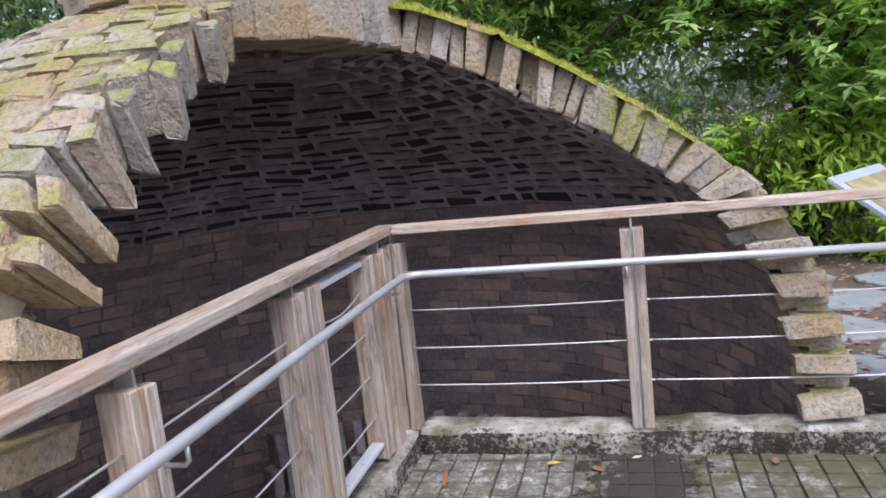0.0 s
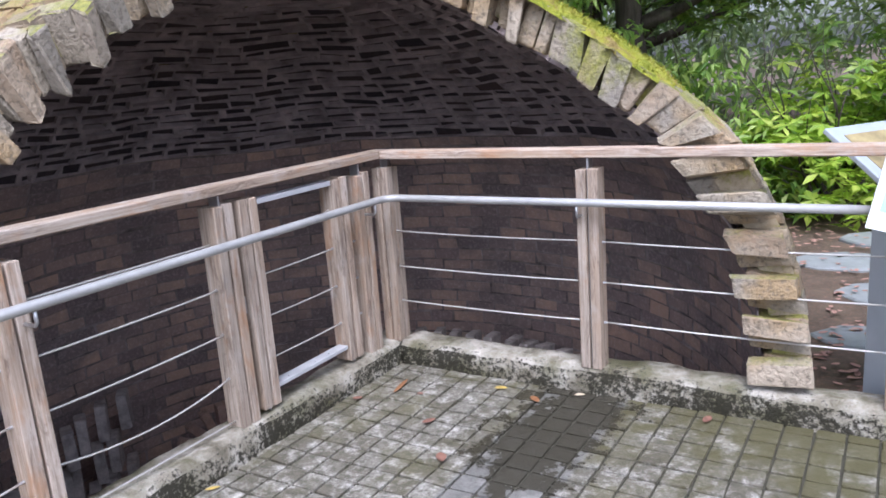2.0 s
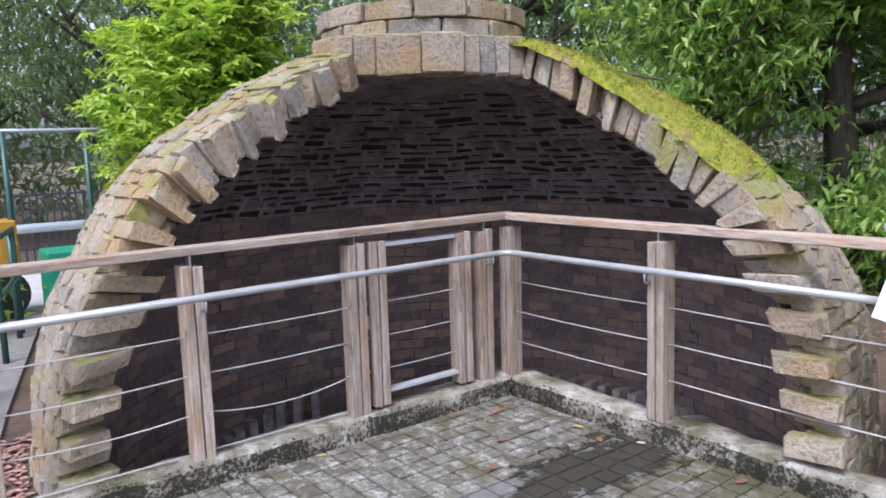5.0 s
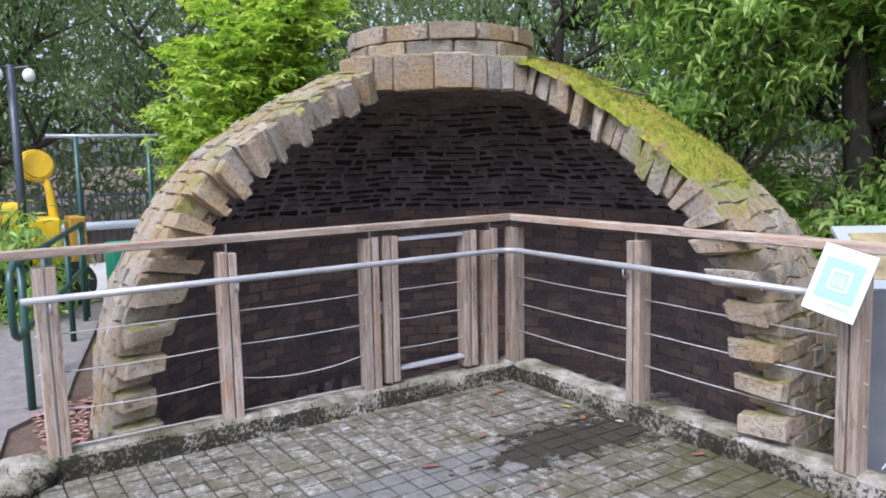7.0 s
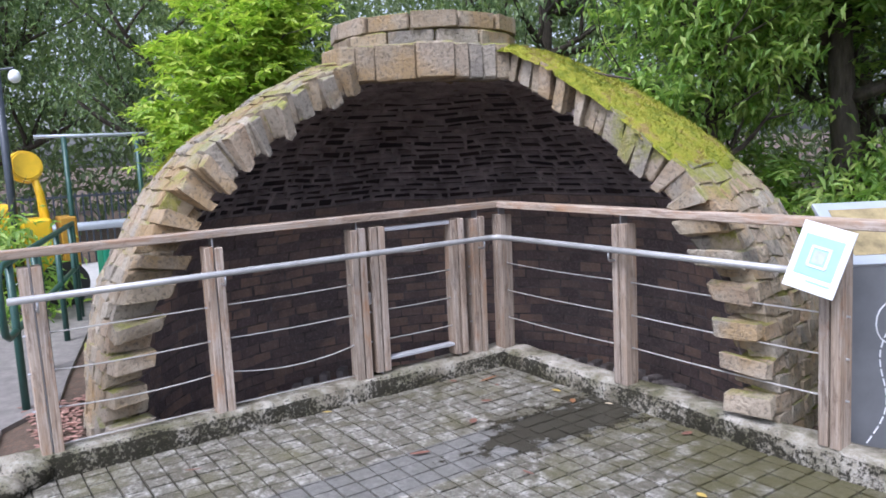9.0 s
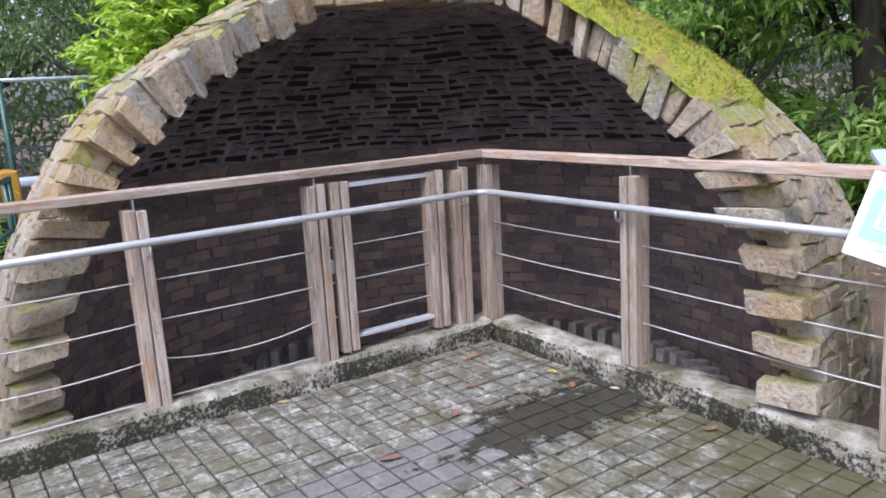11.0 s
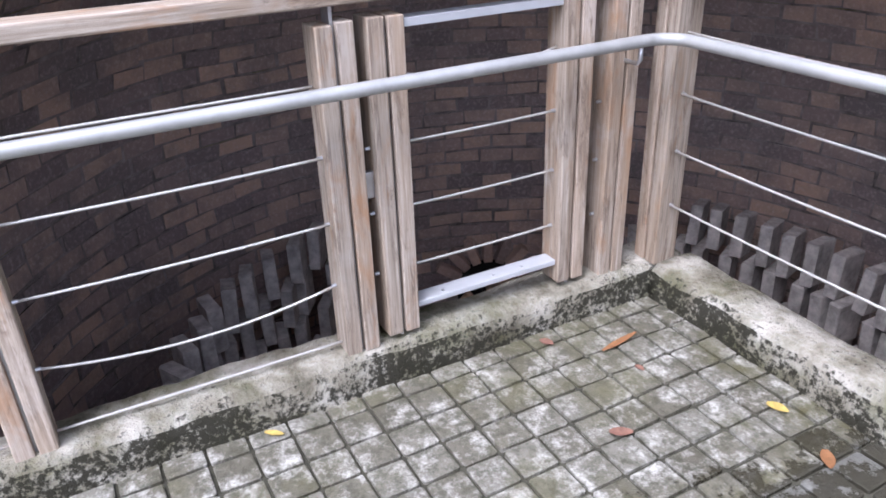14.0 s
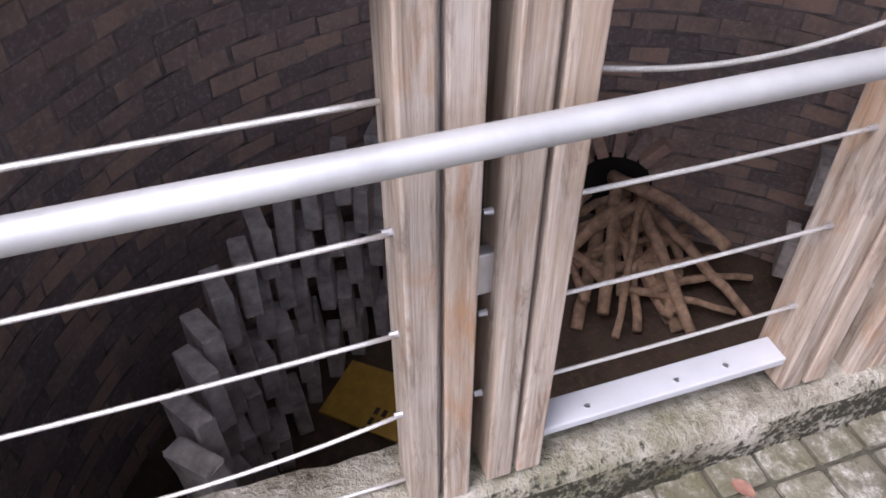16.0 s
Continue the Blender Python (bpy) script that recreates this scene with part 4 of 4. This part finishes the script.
# ---- board and lectern beside the railing ----
PAPER = plain("white plastic sheet", (0.78, 0.80, 0.82), 0.4, 0, 0.04, 8, 0.02)
TEAL = plain("pale teal print", (0.34, 0.56, 0.60), 0.5, 0, 0.06, 20, 0.0)
GREY_PRINT = plain("grey print", (0.45, 0.50, 0.52), 0.5, 0, 0.1, 40, 0.0)
sign = thing("sign_plate", "white sign plate with a pale teal square on the railing", "sign", at=(1.14, 3.53, 1.03))
sign.rotation_euler = (radians(-14), radians(14), radians(8))
part("plate", box(-0.115, 0.115, -0.006, 0.006, -0.155, 0.155, 0.003), PAPER, sign)
part("print_square", box(-0.085, 0.085, -0.0085, -0.0065, -0.085, 0.10), TEAL, sign, "pale teal square")
for x0, x1, z0, z1 in ((-0.045, 0.045, 0.045, 0.056), (-0.045, 0.045, -0.042, -0.031), (-0.045, -0.034, -0.042, 0.056), (0.034, 0.045, -0.042, 0.056)):
    part("print_frame", box(x0, x1, -0.0110, -0.0090, z0, z1), PAPER, sign, "white line")
part("print_centre", box(-0.026, 0.026, -0.0110, -0.0090, -0.022, 0.036), GREY_PRINT, sign, "grey square")
part("text_bar", box(-0.02, 0.085, -0.0085, -0.0065, -0.112, -0.104), TEAL, sign, "thin teal bar")
part("clamp", box(-0.03, 0.03, 0.004, 0.06, -0.02, 0.02, 0.003), STEEL, sign, "steel clamp")

DARKSTEEL = plain("dark grey coated steel", (0.17, 0.18, 0.19), 0.5, 0.2, 0.12, 6, 0.05)
PALESTEEL = plain("pale grey coated steel", (0.42, 0.46, 0.50), 0.4, 0.3, 0.06, 6, 0.03)
lect = thing("lectern", "grey steel information lectern with a sloping picture board", "information board", at=(1.09, 3.87, -0.03))
lect.rotation_euler = (0, 0, radians(55))
part("upright", box(0.0, 0.62, -0.02, 0.02, 0.0, 0.99, 0.004), DARKSTEEL, lect, "dark grey upright plate with white line drawing")
part("side_flange", box(-0.012, 0.0, -0.05, 0.09, 0.0, 1.0, 0.003), PALESTEEL, lect, "pale grey side flange")
part("board", box(-0.02, 0.64, -0.03, 0.42, -0.012, 0.012, 0.004, pose(0, 0, 1.0, 36, 0, 0)), PALESTEEL, lect, "pale grey sloping board")
part("picture", box(0.04, 0.58, 0.03, 0.36, 0.0125, 0.015, 0.0, pose(0, 0, 1.0, 36, 0, 0)), plain("faded ochre print", (0.30, 0.24, 0.12), 0.35, 0, 0.6, 7, 0.0), lect, "faded ochre and green picture")
for k in range(6):
    part("text_bar", box(0.36, 0.54, 0.07 + 0.04 * k, 0.085 + 0.04 * k, 0.0155, 0.0165, 0.0, pose(0, 0, 1.0, 36, 0, 0)), PALESTEEL, lect, "pale line of unreadable text")
for k in range(16):
    a = k / 15
    p0 = (0.10 + 0.16 * a + 0.05 * math.sin(a * 7), -0.022, 0.10 + 0.72 * a)
    p1 = (0.10 + 0.16 * (a + 0.05) + 0.05 * math.sin((a + 0.05) * 7), -0.022, 0.10 + 0.72 * (a + 0.05))
    part("drawn_line", tube([p0, p1], 0.004, 5), PAPER, lect)
for cx, cz, r in ((0.20, 0.70, 0.10), (0.36, 0.62, 0.07), (0.40, 0.30, 0.12)):
    pts = [(cx + r * math.cos(a) * 0.7, -0.022, cz + r * math.sin(a)) for a in [0.4 * q for q in range(13)]]
    part("drawn_line", tube(pts, 0.004, 5), PAPER, lect)

# ---- path, road and the things beyond it ----
ASPHALT = plain("worn grey asphalt", (0.19, 0.175, 0.16), 0.85, 0, 0.25, 9, 0.4)
ROAD = plain("pale concrete road", (0.42, 0.41, 0.39), 0.8, 0, 0.15, 5, 0.3)
tagged(sheet("path", [(-1.62, -4.0), (-1.62, 0.36), (-2.35, 0.48), (-2.75, 0.86), (-3.3, 0.98), (-5.4, 1.5), (-7.2, 1.95), (-7.2, -4.0)], 0.0, ASPHALT, 0.12), "worn grey asphalt path beside the kiln", "path", kind="structure")
tagged(sheet("road", [(-7.25, -9.0), (-7.25, 4.4), (-10.6, 5.2), (-10.6, -9.0)], -0.01, ROAD, 0.12), "pale concrete road beyond the path", "road", kind="structure")
GREEN = plain("dark green gloss paint", (0.025, 0.075, 0.06), 0.35, 0.1, 0.2, 12, 0.05)
rail = thing("tube_railing", "dark green painted tube railing along the path", "railing", at=(0, 0, 0))
u = Vector((-0.967, 0.256, 0))
P0 = Vector((-2.35, 0.56, 0))


def along_rail(d, z):
    q = P0 + u * d
    return (q.x, q.y, z)


part("loop_tube", tube([along_rail(3.6, 1.0), along_rail(1.8, 1.0), along_rail(0.12, 1.0), along_rail(0.03, 0.96), along_rail(0.0, 0.88), along_rail(0.0, 0.66), along_rail(0.03, 0.58), along_rail(0.12, 0.54), along_rail(1.8, 0.54), along_rail(3.6, 0.54)], 0.024, 10), GREEN, rail, smooth=True)
for d in (0.35, 1.25, 1.4, 2.4, 3.35, 3.55):
    part("post", tube([along_rail(d, -0.02), along_rail(d, 1.0)], 0.026, 10), GREEN, rail, smooth=True)
tagged(part("green_bin", box(-6.25, -5.85, 1.75, 2.15, 0.0, 0.75, 0.03), plain("green plastic", (0.02, 0.24, 0.14), 0.45)), "bright green plastic bin beside the path", "bin")

YELLOW = plain("yellow paint", (0.80, 0.50, 0.01), 0.4, 0, 0.15, 5, 0.05)
loader = thing("site_machine", "small yellow painted machine with a raised rounded scoop", "machine", at=(-6.9, 1.05, 0.0))
bm = bmesh.new()
bmesh.ops.create_cone(bm, cap_ends=True, segments=24, radius1=0.20, radius2=0.17, depth=0.10, matrix=pose(0, 0.16, 1.62, 0, 78, 10))
bmesh.ops.bevel(bm, geom=[e for e in bm.edges if e.calc_face_angle(0) > 1], offset=0.02, segments=2, affect="EDGES")
part("scoop", bm, YELLOW, loader)
part("arm", tube([(0.0, 0.22, 1.55), (0.02, 0.27, 1.30), (0.0, 0.30, 0.95), (0.0, 0.30, 0.55)], [0.035, 0.045, 0.055, 0.05], 10), YELLOW, loader, smooth=True)
part("body", box(-0.25, 0.22, 0.02, 0.34, 0.30, 1.02, 0.03), YELLOW, loader)
part("rear_body", box(-0.35, 0.1, -0.55, -0.02, 0.30, 1.20, 0.05), YELLOW, loader)
part("cabin_panel", box(-0.2, 0.22, 0.42, 0.60, 0.35, 1.02, 0.02), plain("ochre paint", (0.42, 0.22, 0.02), 0.5), loader)
for y in (-0.4, 0.4):
    bm = bmesh.new()
    bmesh.ops.create_cone(bm, cap_ends=True, segments=20, radius1=0.26, radius2=0.26, depth=0.16, matrix=pose(0.22, y, 0.26, 0, 90, 0))
    part("wheel", bm, plain("black rubber", (0.02, 0.02, 0.02), 0.8), loader)

DARK_POLE = plain("dark grey pole paint", (0.05, 0.06, 0.075), 0.4, 0.2)
pole = thing("camera_pole", "dark grey pole carrying two white dome cameras", "camera pole", at=(-6.75, 1.02, 0.0))
part("pole", tube([(0, 0, 0), (0, 0, 2.72)], 0.045, 12), DARK_POLE, pole, smooth=True)
for y in (-0.14, 0.17):
    bm = bmesh.new()
    bmesh.ops.create_uvsphere(bm, u_segments=16, v_segments=10, radius=0.065, matrix=pose(0.06, y, 2.60))
    for v in bm.verts:
        if v.co.z > 2.60:
            v.co.z = 2.60 + (v.co.z - 2.60) * 1.3
    part("dome_camera", bm, PAPER, pole, smooth=True)
    part("camera_arm", tube([(0, 0, 2.68), (0.06, y, 2.70), (0.06, y, 2.64)], 0.014, 8), DARK_POLE, pole)

gantry = thing("height_barrier", "pale horizontal bar on dark green posts across the road", "barrier", at=(-6.85, 1.2, 0))
part("cross_bar", tube([(0.0, 0.12, 1.95), (0.05, 0.6, 1.945), (0.12, 2.2, 1.95)], 0.022, 10), PALESTEEL, gantry, smooth=True)
for y in (0.42, 1.22):
    part("post", tube([(0.06, y, -0.02), (0.06, y, 1.94)], 0.03, 10), GREEN, gantry, smooth=True)

fence = thing("picket_fence", "dark steel picket fence beyond the road", "fence", at=(-10.8, 0, 0))
for k in range(44):
    part("picket", box(-0.012, 0.012, 0.8 + k * 0.11, 0.825 + k * 0.11, -0.02, 1.15), DARK_POLE, fence)
for z in (0.25, 1.08):
    part("fence_rail", box(-0.018, 0.018, 0.75, 5.7, z, z + 0.035), DARK_POLE, fence)
guard = thing("guard_rail", "grey corrugated steel guard rail along the road", "guard rail", at=(-10.4, 0, 0))
part("beam", tube([(0, -2, 0.62), (0, 2, 0.62), (0, 6, 0.62)], 0.07, 8), PALESTEEL, guard, smooth=True)
for k in range(5):
    part("post", box(-0.05, 0.05, -1.5 + k * 1.7, -1.42 + k * 1.7, -0.02, 0.62), PALESTEEL, guard)

# stepping slabs on the far side
SLAB = plain("blue-grey stone slab", (0.22, 0.235, 0.235), 0.8, 0, 0.2, 6, 0.4)
for k, (x, y, rx, ry) in enumerate(((1.05, 4.9, 0.34, 0.22), (1.62, 5.2, 0.30, 0.24), (1.2, 5.75, 0.42, 0.30), (0.75, 6.6, 0.40, 0.28), (1.5, 6.6, 0.42, 0.32), (1.1, 7.4, 0.5, 0.3), (2.1, 7.2, 0.4, 0.3))):
    rg = random.Random(90 + k)
    bm = bmesh.new()
    vs = [bm.verts.new((math.cos(a) * rx * rg.uniform(0.8, 1.15), math.sin(a) * ry * rg.uniform(0.8, 1.15), 0)) for a in [2 * math.pi * q / 9 for q in range(9)]]
    f = bm.faces.new(vs)
    r = bmesh.ops.extrude_face_region(bm, geom=[f])
    for v in r["geom"]:
        if isinstance(v, bmesh.types.BMVert):
            v.co.z += 0.06
    bmesh.ops.bevel(bm, geom=bm.edges[:], offset=0.012, segments=1, affect="EDGES")
    bmesh.ops.recalc_face_normals(bm, faces=bm.faces[:])
    ob = tagged(part("stepping_slab", bm, SLAB), "flat irregular blue-grey stone slab on the soil", "slab", "stepping slabs")
    ob.matrix_basis = pose(x, y, -0.072, 0, 0, rg.uniform(-25, 25))

# ---- fallen leaves ----
def dry_leaf(bm, p, L, w, az, rg):
    d = Vector((math.cos(az), math.sin(az), 0))
    s = Vector((-d.y, d.x, 0))
    curl = rg.uniform(0.1, 0.35)
    rows = []
    for i in range(6):
        t = i / 5
        hw = w * 0.5 * math.sin(math.pi * (0.08 + 0.87 * t)) ** 0.8
        z = 0.003 + curl * L * (t - 0.5) ** 2
        c = Vector(p) + d * (t - 0.5) * L + Vector((0, 0, z))
        rows.append([bm.verts.new(c + s * hw * q + Vector((0, 0, abs(q) * hw * 0.35))) for q in (-1, 0, 1)])
    for a, b in zip(rows, rows[1:]):
        for q in range(2):
            bm.faces.new((a[q], a[q + 1], b[q + 1], b[q]))


frg = random.Random(31)
LEAF_COL = [plain("orange dry leaf", (0.26, 0.12, 0.05), 0.6, 0, 0.3, 40, 0.2), plain("yellow fallen leaf", (0.45, 0.33, 0.09), 0.6, 0, 0.3, 40, 0.2),
            plain("russet dry leaf", (0.20, 0.10, 0.07), 0.7, 0, 0.3, 40, 0.2), plain("pale dry leaf", (0.50, 0.42, 0.30), 0.7, 0, 0.2, 40, 0.2)]
WORD = ("orange", "yellow", "russet", "pale")
for x, y, L, w, az, c in ((-1.075, 3.32, 0.20, 0.034, 100, 0), (-0.575, 3.49, 0.075, 0.05, 20, 1), (-0.36, 3.43, 0.085, 0.05, -40, 0), (-0.72, 3.03, 0.08, 0.05, 60, 2),
                          (-1.225, 2.17, 0.07, 0.03, 50, 1), (-0.93, 3.28, 0.04, 0.03, 10, 2), (-0.30, 2.27, 0.13, 0.05, 70, 2), (0.93, 2.98, 0.06, 0.05, 0, 1),
                          (-0.18, 3.56, 0.06, 0.035, 30, 3), (0.43, 3.52, 0.08, 0.05, 80, 2), (-0.49, 2.76, 0.09, 0.06, 130, 2), (-1.2, 3.11, 0.06, 0.045, 30, 2), (0.25, 2.55, 0.09, 0.02, 10, 2), (-0.9, 1.25, 0.10, 0.02, 65, 2)):
    bm = bmesh.new()
    dry_leaf(bm, (0, 0, 0), L * 0.85, w * 0.75, radians(az), frg)
    ob = tagged(part("fallen_leaf", bm, LEAF_COL[c], smooth=True), WORD[c] + " fallen leaf lying on the damp paving", "leaf", "fallen leaves")
    ob.location = (x, y, 0.004)

for name, x0, x1, y0, y1, n, cols in (("leaf_litter", -2.75, -1.5, 0.62, 1.05, 500, 2), ("leaf_litter", 0.75, 2.2, 3.9, 6.5, 420, 2), ("leaf_litter", -0.5, 2.6, 6.3, 8.2, 300, 2)):
    bm = bmesh.new()
    for _ in range(n):
        x, y = frg.uniform(x0, x1), frg.uniform(y0, y1)
        if math.hypot(x - CX, y - CY) < 2.66:
            continue
        dry_leaf(bm, (x, y, frg.uniform(0.0, 0.03) - 0.03), frg.uniform(0.03, 0.07), frg.uniform(0.02, 0.035), frg.uniform(0, 6.3), frg)
    tagged(part(name, bm, plain("pink-brown litter", (0.33, 0.19, 0.15), 0.8, 0, 0.5, 14, 0.2)), "pink-brown dry leaf litter at the kiln's foot", "leaf litter", kind="stuff")

# rough stones at the open end of the kerb
for k, (x, y, r) in enumerate(((-1.32, 0.50, 0.13), (-1.47, 0.44, 0.10), (-1.20, 0.42, 0.09))):
    bm = bmesh.new()
    bmesh.ops.create_icosphere(bm, subdivisions=3, radius=r)
    for v in bm.verts:
        v.co *= 1 + 0.35 * noise.noise(v.co * 9 + Vector((k * 5, 0, 0)))
        v.co.z *= 0.75
    ob = tagged(part("kerb_stone", bm, CURB, smooth=True), "rough mouldy stone at the end of the kerb", "stone", "stones at the kerb")
    ob.location = (x, y, r * 0.45)

# ---- single pieces: edge bricks of the kiln, paving stones ----
for vs in edge_bricks:
    raw("brick", vs, _BF, STONE, kiln)
TILE = 0.1205
tv, tf = [], []
prng = random.Random(8)
near = 0
for i in range(int(5.4 / TILE)):
    for j in range(int(6.6 / TILE)):
        x0, y0 = -1.3155 + i * TILE, 3.663 - (j + 1) * TILE
        g = 0.0055
        vs = []
        dz, tx, ty = prng.uniform(-0.002, 0.002), prng.uniform(-0.002, 0.002), prng.uniform(-0.002, 0.002)
        for x, y, z in _BV:
            vs.append((x0 + TILE / 2 + x * (TILE / 2 - g) + prng.uniform(-.0015, .0015), y0 + TILE / 2 + y * (TILE / 2 - g) + prng.uniform(-.0015, .0015),
                       -0.012 + 0.012 * z + dz + tx * x + ty * y))
        if i < 15 and j < 20:
            raw("paving_stone", vs, _BF, PAVE, deck)
        else:
            o = len(tv)
            tv += vs
            tf += [[q + o for q in f] for f in _BF]
ob = raw("paving_stones", tv, tf, PAVE, deck)
ob["kind"] = "stuff"
